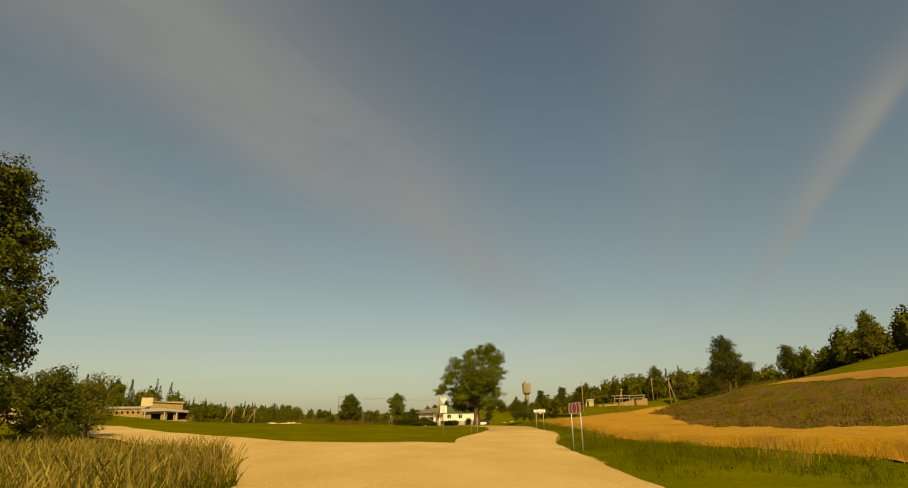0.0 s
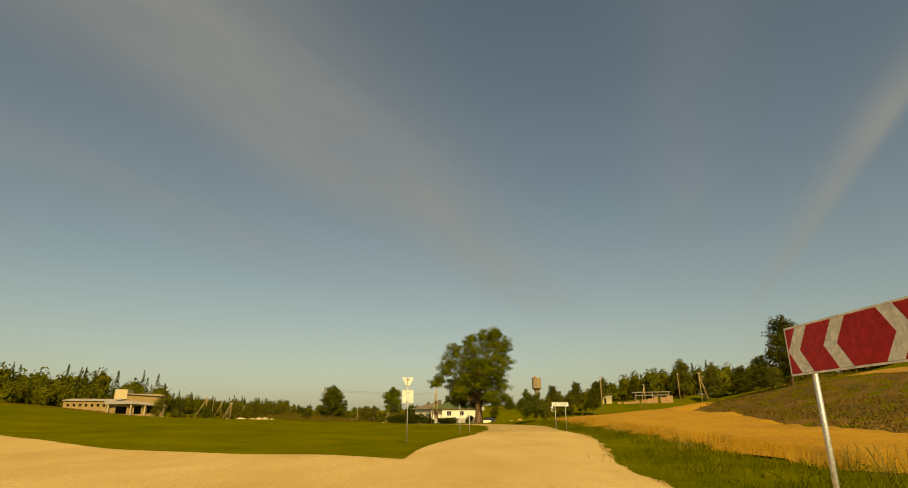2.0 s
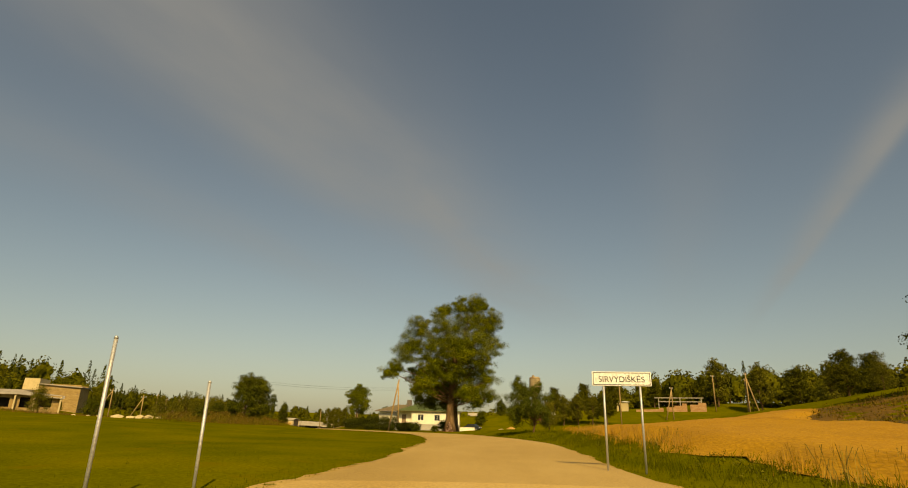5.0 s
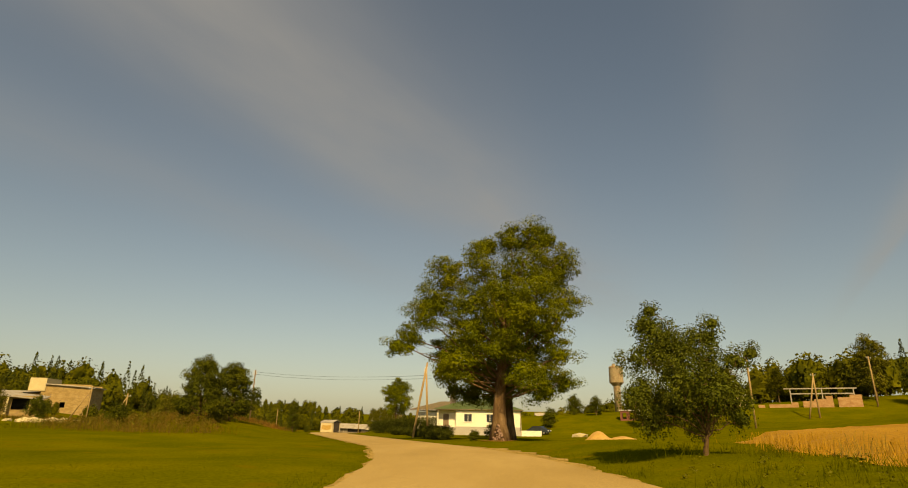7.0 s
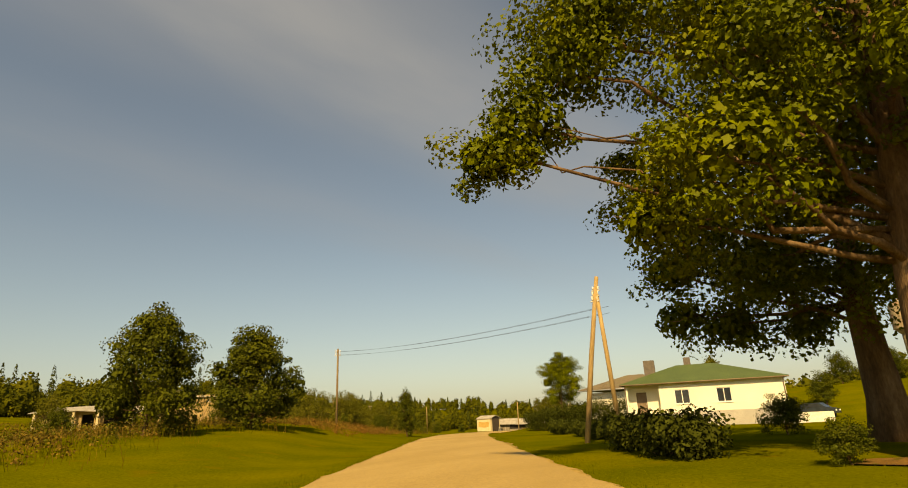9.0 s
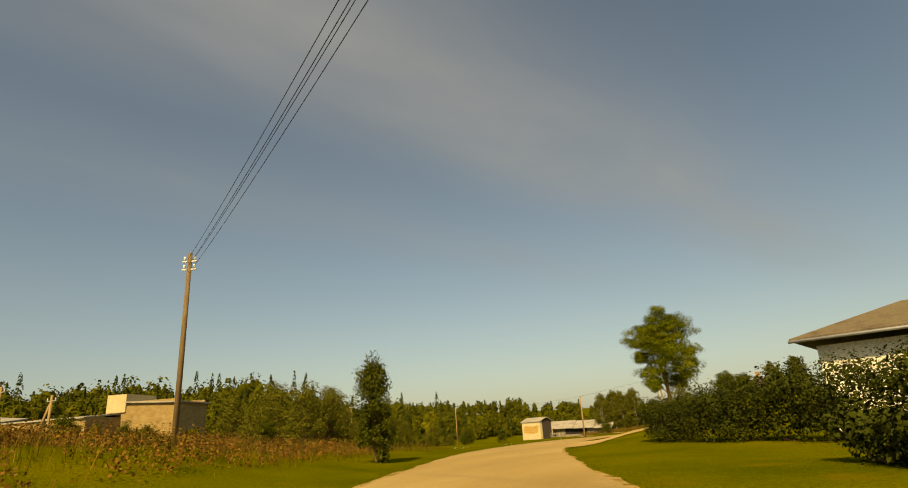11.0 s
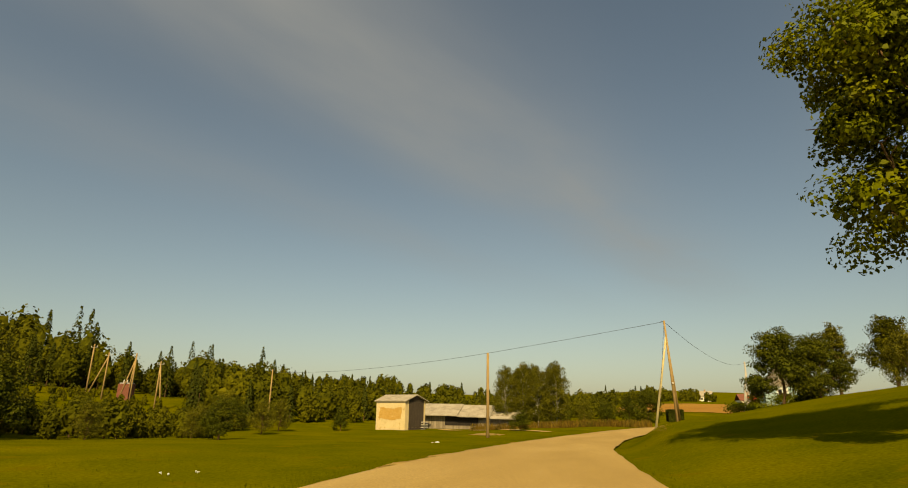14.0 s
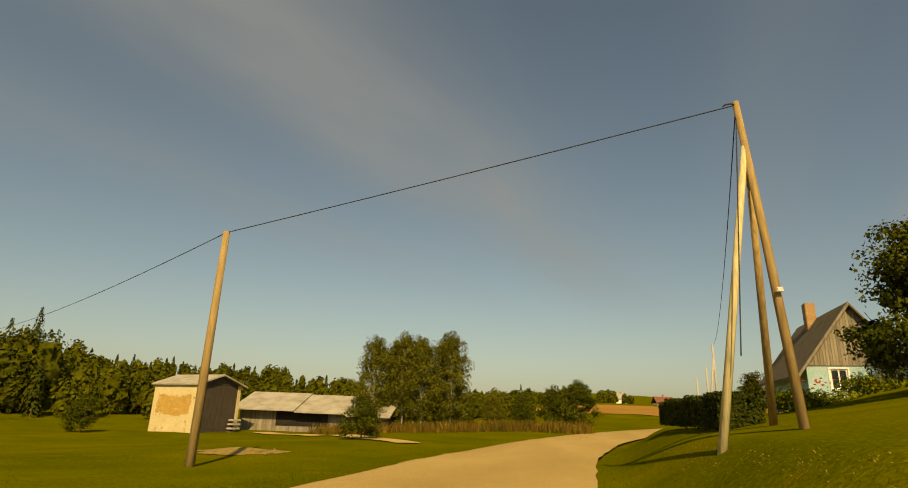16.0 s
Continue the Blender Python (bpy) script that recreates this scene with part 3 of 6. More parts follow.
WILLOW = [(-1.9, 0, 4.9, 0.6), (-1.7, 0, 5.5, 0.35), (-2.2, 0, 3.6, 0.9), (-2.4, 0, 2.2, 0.9), (-1.9, 0.3, 1.2, 0.8), (-0.8, 0, 3.9, 1.0), (-0.6, 0, 2.4, 1.2), (0.4, 0, 4.4, 0.55), (0.7, 0, 5.0, 0.3), (0.4, 0, 3.0, 1.0), (1.3, 0, 3.5, 0.55), (2.0, 0, 3.8, 0.35), (1.0, 0, 2.0, 0.9), (1.3, 0, 1.3, 0.5), (-0.2, 0.8, 1.6, 0.9), (-1.2, -0.8, 2.8, 0.9), (0.3, -0.9, 2.2, 0.8), (-1.2, 0.9, 4.2, 0.7), (-1.5, 0, 4.5, 0.9), (-0.3, 0, 3.6, 1.1)]
willow = tree("young_willow", on_ground(14.3, 119.2), "young bushy grey-green willow tree on the verge", tree_meshes(11, WILLOW, 0.7, 0.10, 0.072, LEAF_WILLOW, BARK, 0.36, 150, (0.1, 0), 1.3, 1.0, 0.5, 1.3), scale=(0.88, 0.88, 0.88))
poplar = tree("young_poplar", on_ground(-34.0, 202.0), "slim young poplar tree at the road's edge", tree_meshes(13, crown_lobes(6, 5.6, 2.2, 0.2, 20, 0.72, 0.6), 0.5, 0.09, 0.105, LEAF_DARK, BARK, 0.42, 84, (0, 0), 1.2, 1.0, 0.6, 1.0))

BUSH_A = tree_meshes(21, crown_lobes(21, 5.2, 5.6, 0.2, 14, 0.55, 1.25), 0.6, 0.14, 0.155, LEAF_DARK, BARK, 0.62, 50)
BUSH_FINE = tree_meshes(24, crown_lobes(24, 5.5, 6.0, 0.1, 21, 0.72, 0.9), 0.6, 0.12, 0.13, LEAF_DARK, BARK, 0.55, 105)
BUSH_B = tree_meshes(22, crown_lobes(22, 3.2, 4.2, 0.1, 10, 0.7, 0.95), 0.4, 0.08, 0.115, LEAF_DARK, BARK, 0.5, 66)
BUSH_C = tree_meshes(23, crown_lobes(23, 6.0, 5.2, 0.0, 16, 0.72, 1.15), 0.8, 0.12, 0.132, LEAF_GREY, BARK, 0.62, 50, (0, 0), 1.3, 0.9, 0.5, 1.0)
TREE_A = tree_meshes(31, crown_lobes(31, 11, 8, 2.2, 18, 0.55, 1.8), 2.2, 0.26, 0.26, LEAF_WOOD, BARK, 0.95, 48)
TREE_B = tree_meshes(32, crown_lobes(32, 13, 7, 1.6, 20, 0.5, 1.5), 2.0, 0.24, 0.26, LEAF_GREY, BARK, 0.9, 48)
BIRCH_T = tree_meshes(33, crown_lobes(33, 12, 6.0, 0.9, 24, 0.5, 1.25), 2.0, 0.15, 0.19, LEAF_GREY, BIRCH, 0.75, 62, (0, 0), 1.3, 0.9, 0.6, 1.1)

tree("broadleaf_tree", on_ground(57.8, 121.5), "single round broadleaf tree on the field hill", TREE_A, scale=1.02)

# ---- fields on the hill ----
WHEAT_LOW = ((-80, 16), (15, 13), (35, 11), (60, 9.3), (80, 7.6), (103, 7.4), (125, 14), (137, 20), (161, 41))
WHEAT_UP = ((-80, 23), (40, 20.5), (66, 20), (84, 23), (100, 26), (116, 31), (133, 47), (150, 54), (161, 50))


def band(name, lo, up, y0, y1, mat, lift, label, category, cols=30, kind="structure", step=1.5):
    ys = np.arange(y0, y1, step)
    s = np.linspace(0, 1, cols)
    edge = lambda S, Y: (lo(Y) + 0.5 * np.sin(Y * 0.7) + 0.25 * np.sin(Y * 1.9)) * (1 - S) + S * (up(Y) + 0.6 * np.sin(Y * 0.43 + 1) + 0.3 * np.sin(Y * 1.3))
    raised = (lambda U, Y: lift(np.broadcast_to(s, U.shape), U, Y)) if callable(lift) else lift
    return sheet(name, s, ys, mat, raised, kind, label, category, edge=edge)


def wheat_lift(S, U, Y):
    e = np.minimum(S, 1 - S) * (np.clip((Y + 80) / 2, 0, 1))
    return 0.02 + 0.57 * sstep(0, 0.13, e) + 0.05 * np.sin(U * 2.1) * np.sin(Y * 1.7) + 0.03 * np.sin(U * 5 + Y * 3)


band("wheat_field", lambda y: curve(WHEAT_LOW, y), lambda y: curve(WHEAT_UP, y), -80, 160, WHEAT, wheat_lift, "ripe golden wheat field along the foot of the hill", "field", 44)
band("fallow_field", lambda y: curve(WHEAT_UP, y) - 0.5, lambda y: 51 + 3 * sstep(80, 110, y) - 9 * sstep(112, 140, y), -80, 134, FALLOW, lambda S, U, Y: 0.05 + 0.16 * np.sin(U * 1.3 + 2 * np.sin(Y * 0.3)) * np.sin(Y * 0.9) * (np.minimum(S, 1 - S) > 0.04), "reddish brown weedy fallow slope above the wheat", "field", 26)
band("stubble_field", lambda y: 52.5 + 3 * sstep(80, 110, y), lambda y: 82 - 20 * sstep(60, 118, y), -80, 116, STUBBLE, 0.07, "orange-brown stubble field high on the hill", "field", 16)


def blades(name, seed, n, region, h0, h1, w, mat, label, category="grass", lean=0.35, base=0.0):
    """Thin upright blades over a region that gives places for random numbers."""
    rng = np.random.default_rng(seed)
    x, y = region(rng, n)
    z = ground(x, y) + base - 0.02
    h = h0 + (h1 - h0) * rng.random(n) ** 1.5
    a = rng.random(n) * 6.283
    dx, dy = np.cos(a) * w * (0.6 + 0.8 * rng.random(n)), np.sin(a) * w
    lx, ly = rng.normal(size=n) * lean * h, rng.normal(size=n) * lean * h
    p = lambda ex, ey, ez: np.stack([x + ex, y + ey, z + ez], 1)
    v = np.stack([p(-dx, -dy, 0 * h), p(dx, dy, 0 * h), p(dx * 0.5 + lx, dy * 0.5 + ly, h), p(-dx * 0.3 + lx * 0.9, -dy * 0.3 + ly * 0.9, h * 0.96)], 1)
    return tagged(new(name, quads(name, v, mat)), label, category, "", "stuff")


def along(y0, y1, u0, u1, power=1.0, clump=0.0):
    def region(rng, n):
        y = y0 + (y1 - y0) * rng.random(n)
        lo, hi = (u0(y) if callable(u0) else u0), (u1(y) if callable(u1) else u1)
        u = lo + (hi - lo) * rng.random(n) ** power
        if clump:
            k = max(8, n // 60)
            i = rng.integers(0, k, n)
            y, u = y[i] + rng.normal(size=n) * clump, u[i] + rng.normal(size=n) * clump
        return u + road_x(y), y
    return region


RED_WEEDS = material("rust_red_weeds", [(0.17, 0.075, 0.014), (0.22, 0.11, 0.02), (0.13, 0.10, 0.010)], 2.2, 0.85, 0.3, 0, island=0.3, through_light=0.2)
blades("wheat_ears", 51, 19000, along(-5, 130, lambda y: curve(WHEAT_LOW, y) - 0.2, lambda y: curve(WHEAT_LOW, y) + 7, 1.3, 0.5), 0.3, 0.68, 0.010, WHEAT_EARS, "ripe wheat ears along the field's edge", "wheat", 0.12)
blades("fallow_weeds", 52, 16000, along(0, 132, lambda y: curve(WHEAT_UP, y), lambda y: curve(WHEAT_UP, y) + 26, 1.0, 1.5), 0.15, 0.5, 0.04, RUST_BLADES, "brown and green weeds over the fallow slope", "weeds", 0.3)


def left_edge(y):
    return -half_width(y, -1) - 0.15


def right_edge(y):
    return half_width(y, 1) + 0.15


blades("left_verge_grass", 53, 16000, along(48, 290, lambda y: left_edge(y), lambda y: left_edge(y) - 1.2, 1.7), 0.03, 0.09, 0.008, BLADES, "short grass along the road's edge")
blades("right_verge_grass", 54, 16000, along(15, 290, lambda y: right_edge(y), lambda y: right_edge(y) + 1.2, 1.7), 0.03, 0.09, 0.008, BLADES, "short grass along the road's edge")
blades("left_lawn_grass", 65, 42000, along(44, 285, lambda y: left_edge(y) - 0.1, lambda y: left_edge(y) - 9, 1.5), 0.025, 0.06, 0.010, BLADES, "short lawn grass beside the road")
blades("right_lawn_grass", 66, 34000, along(20, 222, lambda y: right_edge(y) + 0.1, lambda y: right_edge(y) + 8, 1.5), 0.025, 0.06, 0.010, BLADES, "short lawn grass beside the road")
blades("post_tall_grass", 63, 5000, along(18, 48, lambda y: right_edge(y) + 0.5, lambda y: right_edge(y) + 6, 1.0, 0.5), 0.15, 0.4, 0.007, BLADES, "tall green grass round the sign posts")
blades("verge_tufts", 55, 16000, along(12, 125, lambda y: right_edge(y) + 0.6, lambda y: np.minimum(curve(WHEAT_LOW, y) + 0.5, 14), 0.9, 0.35), 0.10, 0.34, 0.009, BLADES, "uneven tall green grass beside the wheat")
blades("verge_dry_stalks", 56, 1000, along(14, 120, lambda y: right_edge(y) + 3.2, lambda y: np.minimum(curve(WHEAT_LOW, y) + 1.5, 15), 0.8, 0.3), 0.3, 0.85, 0.007, DRY_BLADES, "dry brown weed stalks beside the wheat", "weeds", 0.2)
def near_tip(rng, n):
    x = -5.0 - 24 * rng.random(n) ** 1.2
    top = np.minimum(14.0 + (-5.0 - x) * 2.4, 27 + (-5.0 - x) * 0.75)
    return x, 2 + (top - 2) * rng.random(n) ** 0.7


blades("corner_tall_grass", 57, 9000, near_tip, 0.3, 0.95, 0.014, DRY_BLADES, "tall dry golden grass on the road corner", "grass", 0.3)
blades("corner_green_grass", 58, 17000, near_tip, 0.15, 0.5, 0.014, BLADES, "green grass among dry stalks on the road corner", "grass", 0.3)
blades("weed_meadow", 59, 11000, along(138, 224, lambda y: -15 + 6 * sstep(170, 200, y), lambda y: -30 - 8 * sstep(150, 190, y), 0.9, 1.6), 0.25, 0.8, 0.009, RUST_BLADES, "rust-brown and green tall weeds in a rough meadow", "weeds", 0.22)
blades("weed_meadow_green", 60, 9000, along(138, 224, lambda y: -14 + 6 * sstep(170, 200, y), -32, 0.9, 1.0), 0.15, 0.5, 0.012, BLADES, "green weeds and tall grass in a rough meadow", "weeds", 0.25)
blades("ruin_weeds", 61, 9000, lambda rng, n: (-64 - 62 * rng.random(n), 176 + 62 * rng.random(n)), 0.2, 0.65, 0.035, RUST_BLADES, "tall reddish weeds in front of the ruined farm", "weeds", 0.2)
blades("barn_weeds", 62, 7000, lambda rng, n: (-52 + 24 * rng.random(n), 306 + 7 * rng.random(n)), 0.4, 1.0, 0.03, RUST_BLADES, "reddish tall weeds below the birches", "weeds", 0.2)
blades("rusty_weeds", 64, 5000, along(180, 210, -11, -32, 1.2, 1.3), 0.3, 0.8, 0.009, RED_WEEDS, "tall rust-red weeds filling the meadow edge", "weeds", 0.2)


def weed_clumps(name, seed, n, region, size, per, leaf, mat, label):
    """Low rounded weed plants made of many small leaves."""
    rng = np.random.default_rng(seed)
    x, y = region(rng, n)
    r = size * (0.5 + 0.8 * rng.random(n))
    c = np.stack([x, y, ground(x, y) + r * 0.55], 1)
    return tagged(new(name, quads(name, leaf_pieces(rng, c, r, per, leaf, 0.25, 0.9), mat)), label, "weeds", "", "stuff")


weed_clumps("meadow_weed_plants", 71, 620, along(140, 226, lambda y: -15 + 6 * sstep(170, 200, y), lambda y: -31 - 6 * sstep(150, 190, y), 0.9), 0.55, 34, 0.11, RUST_BLADES, "brownish weed plants crowding the rough meadow")
weed_clumps("meadow_green_plants", 72, 420, along(140, 226, lambda y: -16 + 6 * sstep(170, 200, y), lambda y: -33 - 6 * sstep(150, 190, y), 0.8), 0.6, 32, 0.11, LEAF_GREY, "grey-green weed plants crowding the rough meadow")
weed_clumps("red_weed_plants", 73, 520, along(180, 212, -9.5, -28, 1.1), 0.58, 34, 0.1, RED_WEEDS, "rust-red weed plants at the meadow's edge")
weed_clumps("fallow_plants", 74, 500, along(0, 132, lambda y: curve(WHEAT_UP, y) + 0.5, lambda y: curve(WHEAT_UP, y) + 21), 0.55, 18, 0.16, RUST_BLADES, "dark weed plants over the fallow slope")
weed_clumps("verge_plants", 75, 420, along(14, 118, lambda y: right_edge(y) + 1.2, lambda y: np.minimum(curve(WHEAT_LOW, y) + 0.5, 14)), 0.17, 22, 0.055, LEAF_GREY, "leafy dark weeds along the wheat's edge")

blades("cut_swath", 67, 9000, lambda rng, n: (lambda y: (road_x(y) + 4.55 + 0.3 * np.sin(y * 0.2) + 0.26 * rng.normal(size=n), y))(238 + 36 * rng.random(n)), 0.012, 0.03, 0.011, DRY_BLADES, "pale swath of cut grass along the mown bank", "grass", 0.9)
WHITE_PETAL = material("white_petals", [(0.70, 0.70, 0.62), (0.80, 0.79, 0.72)], 0.3, 0.7, 0.05, 0.0)
weed_clumps("white_blossoms", 76, 13, lambda rng, n: (-44.2 - 2.2 * rng.random(n) + 3.2 * (np.arange(n) > 9), 233.9 + 0.8 * rng.normal(size=n) + 4.4 * (np.arange(n) > 9)), 0.05, 12, 0.032, WHITE_PETAL, "scattered white blossoms on the mown grass")

# ---- signs, poles, wires ----
STEEL = material("galvanised_steel", [(0.42, 0.42, 0.40), (0.52, 0.52, 0.49)], 0.5, 0.5, 0.03, 0.1, metal=0.6)
SIGN_BACK = material("sign_back", [(0.62, 0.60, 0.50), (0.70, 0.68, 0.57)], 0.4, 0.55, 0.05, 0.05)
SIGN_WHITE = material("sign_white", [(0.74, 0.73, 0.66), (0.80, 0.79, 0.72)], 0.6, 0.4, 0.05, 0.02)
SIGN_RED = material("sign_red", [(0.42, 0.018, 0.022), (0.50, 0.03, 0.03)], 0.5, 0.4, 0.05, 0.02)
SIGN_BLACK = material("sign_black", [(0.015, 0.015, 0.015), (0.025, 0.025, 0.025)], 0.5, 0.5, 0.05, 0.0)
CERAMIC = material("insulator", [(0.55, 0.52, 0.46), (0.7, 0.68, 0.62)], 0.2, 0.25, 0.05, 0.0)
CABLE = material("cable", [(0.03, 0.03, 0.03), (0.05, 0.05, 0.05)], 0.5, 0.6, 0.05, 0.0)


def plate(outline, thick, mat, name, y=0.0):
    """A flat plate in the x-z plane, facing y."""
    o = [(x, y, z) for x, z in outline] + [(x, y + thick, z) for x, z in outline]
    n = len(outline)
    return Build().add(o, [tuple(range(n)), tuple(range(2 * n - 1, n - 1, -1))] + [(i, n + i, n + (i + 1) % n, (i + 1) % n) for i in range(n)]).mesh(name, mat)


# give-way sign, seen from behind
gx, gy, gz = on_ground(-1.0, 58.9)
sign = thing("give_way_sign", (gx, gy, gz), "triangular give-way sign with plate below, seen from its grey back", "road sign", turn=4)
part("post", Build().tube([(0, 0, -0.3), (0, 0, 2.0), (-0.03, 0, 3.82)], [0.032, 0.032, 0.032], 10).mesh("post", STEEL, True), sign)
part("triangle", plate([(-0.36, 3.80), (0.36, 3.80), (0.03, 3.16), (-0.03, 3.16)], 0.012, SIGN_BACK, "triangle", 0.04), sign, "pale grey back of triangular plate")
part("plate", plate([(-0.34, 2.32), (0.34, 2.32), (0.34, 3.04), (-0.34, 3.04)], 0.012, SIGN_BACK, "plate", 0.04), sign, "pale grey back of square plate")
for z in (2.42, 2.94, 3.32, 3.70):
    part("clamp", bevelled((-0.09, -0.04, z - 0.02), (0.09, 0.045, z + 0.02), STEEL, "clamp", 0.006), sign)

# chevron board on two posts beside the road
cx, cy, cz = on_ground(5.95, 28.85)
cz += 0.08
board = thing("chevron_board", (cx, cy, cz), "red and white two-way chevron board on two steel posts", "road sign", turn=-87)
for x in (-0.86, 0.86):
    post = part("post", Build().tube([(x, 0.035, -0.3), (x, 0.035, 2.16)], [0.028, 0.028], 10).mesh("post", STEEL, True), board)
    for z in (1.82, 2.08):
        part("clamp", bevelled((x - 0.06, 0.004, z - 0.02), (x + 0.06, 0.07, z + 0.02), STEEL, "clamp", 0.005), post)
part("panel", bevelled((-1.16, -0.02, 1.68), (1.16, 0.0, 2.20), SIGN_RED, "panel", 0.006), board, "red reflective panel")
part("border", Build().box((-1.16, -0.0245, 1.68), (1.16, -0.0205, 1.70)).box((-1.16, -0.0245, 2.18), (1.16, -0.0205, 2.20)).box((-1.16, -0.0245, 1.702), (-1.145, -0.0205, 2.178)).box((1.145, -0.0245, 1.702), (1.16, -0.0205, 2.178)).mesh("border", SIGN_WHITE), board, "thin white edge line")
for side in (1, -1):
    for tip in (-1.135, -0.56):
        pts = [(tip, 1.94), (tip + 0.17, 1.703), (tip + 0.36, 1.703), (tip + 0.19, 1.94), (tip + 0.36, 2.177), (tip + 0.17, 2.177)]
        pts = pts if side > 0 else [(-x, z) for x, z in reversed(pts)]
        part("chevron", plate(pts, 0.004, SIGN_WHITE, "chevron", -0.0250), board, "white chevron stripe")

# place name board
tx, ty, tz = on_ground(11.6, 79.4)
tz += 0.14
name_board = thing("place_name_board", (tx, ty, tz), "white place-name board with black letters on two posts", "road sign", turn=-8)
for x in (-0.48, 0.48):
    part("post", Build().tube([(x, 0.03, -0.3), (x, 0.03, 2.40)], [0.03, 0.03], 10).mesh("post", STEEL, True), name_board)
part("panel", bevelled((-0.78, -0.015, 2.06), (0.78, 0.0, 2.44), SIGN_WHITE, "panel", 0.006), name_board, "white panel with rounded corners")
rim = Build()
for lo, hi in (((-0.75, -0.021, 2.085), (0.75, -0.018, 2.10)), ((-0.75, -0.021, 2.40), (0.75, -0.018, 2.415)), ((-0.75, -0.0211, 2.10), (-0.735, -0.0181, 2.40)), ((0.735, -0.0211, 2.10), (0.75, -0.0181, 2.40))):
    rim.box(lo, hi)
part("border", rim.mesh("border", SIGN_BLACK), name_board, "thin black border line")
text = bpy.data.curves.new("lettering", "FONT")
text.body, text.size, text.align_x, text.extrude = "SIRVYDIŠKĖS", 0.215, "CENTER", 0.002
text.materials.append(SIGN_BLACK)
letters = part("lettering", text, name_board, "black capital letters of the place name")
letters.matrix_local = pose(0, -0.02, 2.165, 90, 0, 0)

# pair of marker posts on the other verge
for px, py, h in ((2.1, 72.0, 2.3), (2.9, 73.6, 1.75)):
    mk = thing("marker_post", on_ground(px, py), "slim grey steel post standing in the grass", "post", "slim verge posts")
    part("post", Build().tube([(0, 0, -0.3), (0, 0, h)], [0.03, 0.03], 8).mesh("post", STEEL, True), mk)
    part("cap", Build().tube([(0, 0, h), (0, 0, h + 0.04)], [0.036, 0.02], 8).mesh("cap", STEEL, True), mk)


PALE_POLE = material("pale_dry_pole", [(0.50, 0.41, 0.21), (0.58, 0.49, 0.27)], 0.9, 0.85, 0.05, 0.15, stretched=(1, 1, 0.1))


def insulators(parent, z, xs, arm=True, y=0.0):
    if arm:
        part("crossarm", bevelled((min(xs) - 0.1, y - 0.04, z - 0.04), (max(xs) + 0.1, y + 0.04, z + 0.04), STEEL, "crossarm", 0.01), parent)
    for x in xs:
        part("insulator", Build().tube([(x, y, z + 0.04), (x, y, z + 0.12), (x, y, z + 0.17), (x, y, z + 0.24)], [0.02, 0.06, 0.045, 0.055], 8).mesh("insulator", CERAMIC, True), parent)


def utility_pole(at, height, label, mat=CONCRETE, r=0.12, legs=(), arms=(), turn=0.0, group="", top=(0, 0)):
    ob = thing("utility_pole", at, label, "utility pole", group, "", turn)
    part("pole", Build().tube([(0, 0, -0.5), (top[0] * 0.5, top[1] * 0.5, height * 0.5), (top[0], top[1], height)], [r, r * 0.9, r * 0.75], 10).mesh("pole", mat, True), ob)
    for lx, ly, lz, f, m in legs:
        part("brace_leg", Build().tube([(lx, ly, lz - 0.4), (top[0] * f, top[1] * f, height * f)], [r * 0.95, r * 0.72], 10).mesh("brace_leg", m, True), ob)
    for z, xs in arms:
        insulators(ob, z, [q + top[0] * z / height for q in xs], y=top[1] * z / height)
    return ob


az = float(ground(-5.35, 169.1))
utility_pole((-5.35, 169.1, az), 8.9 - (az - 0.9), "leaning wooden utility pole with brace leg and insulators", POLE_WOOD, 0.15, [(1.75, 0.9, 0.1, 0.92, POLE_WOOD)], [(8.15, (-0.14, 0.14)), (7.85, (-0.14, 0.14)), (7.55, (-0.14, 0.14))], top=(1.5, 0.5))
utility_pole(on_ground(-37.75, 192.65), 8.7, "upright dark wooden utility pole with insulators among weeds", DARK_POLE, 0.13, (), [(8.3, (-0.24, 0.24)), (7.9, (-0.24, 0.24))], 25)
utility_pole(on_ground(-80.2, 300.5), 8.0, "slim wooden utility pole carrying a cable over grass", POLE_WOOD, 0.12)
utility_pole(on_ground(-41.9, 272.4), 6.55, "slim weathered wooden pole carrying a cable by the road", POLE_WOOD, 0.13, turn=0, top=(0.05, 0))
cz0 = float(ground(-28.18, 268.45))
corner = utility_pole((-28.18, 268.45, cz0), 8.17 - cz0, "tall wooden pole with one pale and one brown brace leg", POLE_WOOD, 0.09, [(-1.47, 0.1, float(ground(-29.65, 268.55)) - cz0, 0.84, PALE_POLE), (0.4, 2.5, 0.0, 0.8, POLE_WOOD)], [], top=(-0.22, 0.65))
part("plate", bevelled((-0.14, 0.06, 2.42), (-0.02, 0.11, 2.52), CERAMIC, "plate", 0.015), corner, "small white plate")
part("cable_clamp", Build().tube([(-0.22, 0.62, 6.68), (-0.34, 0.6, 6.71), (-0.46, 0.6, 6.69), (-0.52, 0.6, 6.64)], [0.012, 0.018, 0.018, 0.01], 6).mesh("cable_clamp", CABLE, True), corner, "dark metal clamp")
utility_pole(on_ground(-12.8, 325.0), 9.3, "distant pale concrete utility pole beside the road", CONCRETE, 0.14, [(-1.2, 0, 0, 0.85, CONCRETE)])
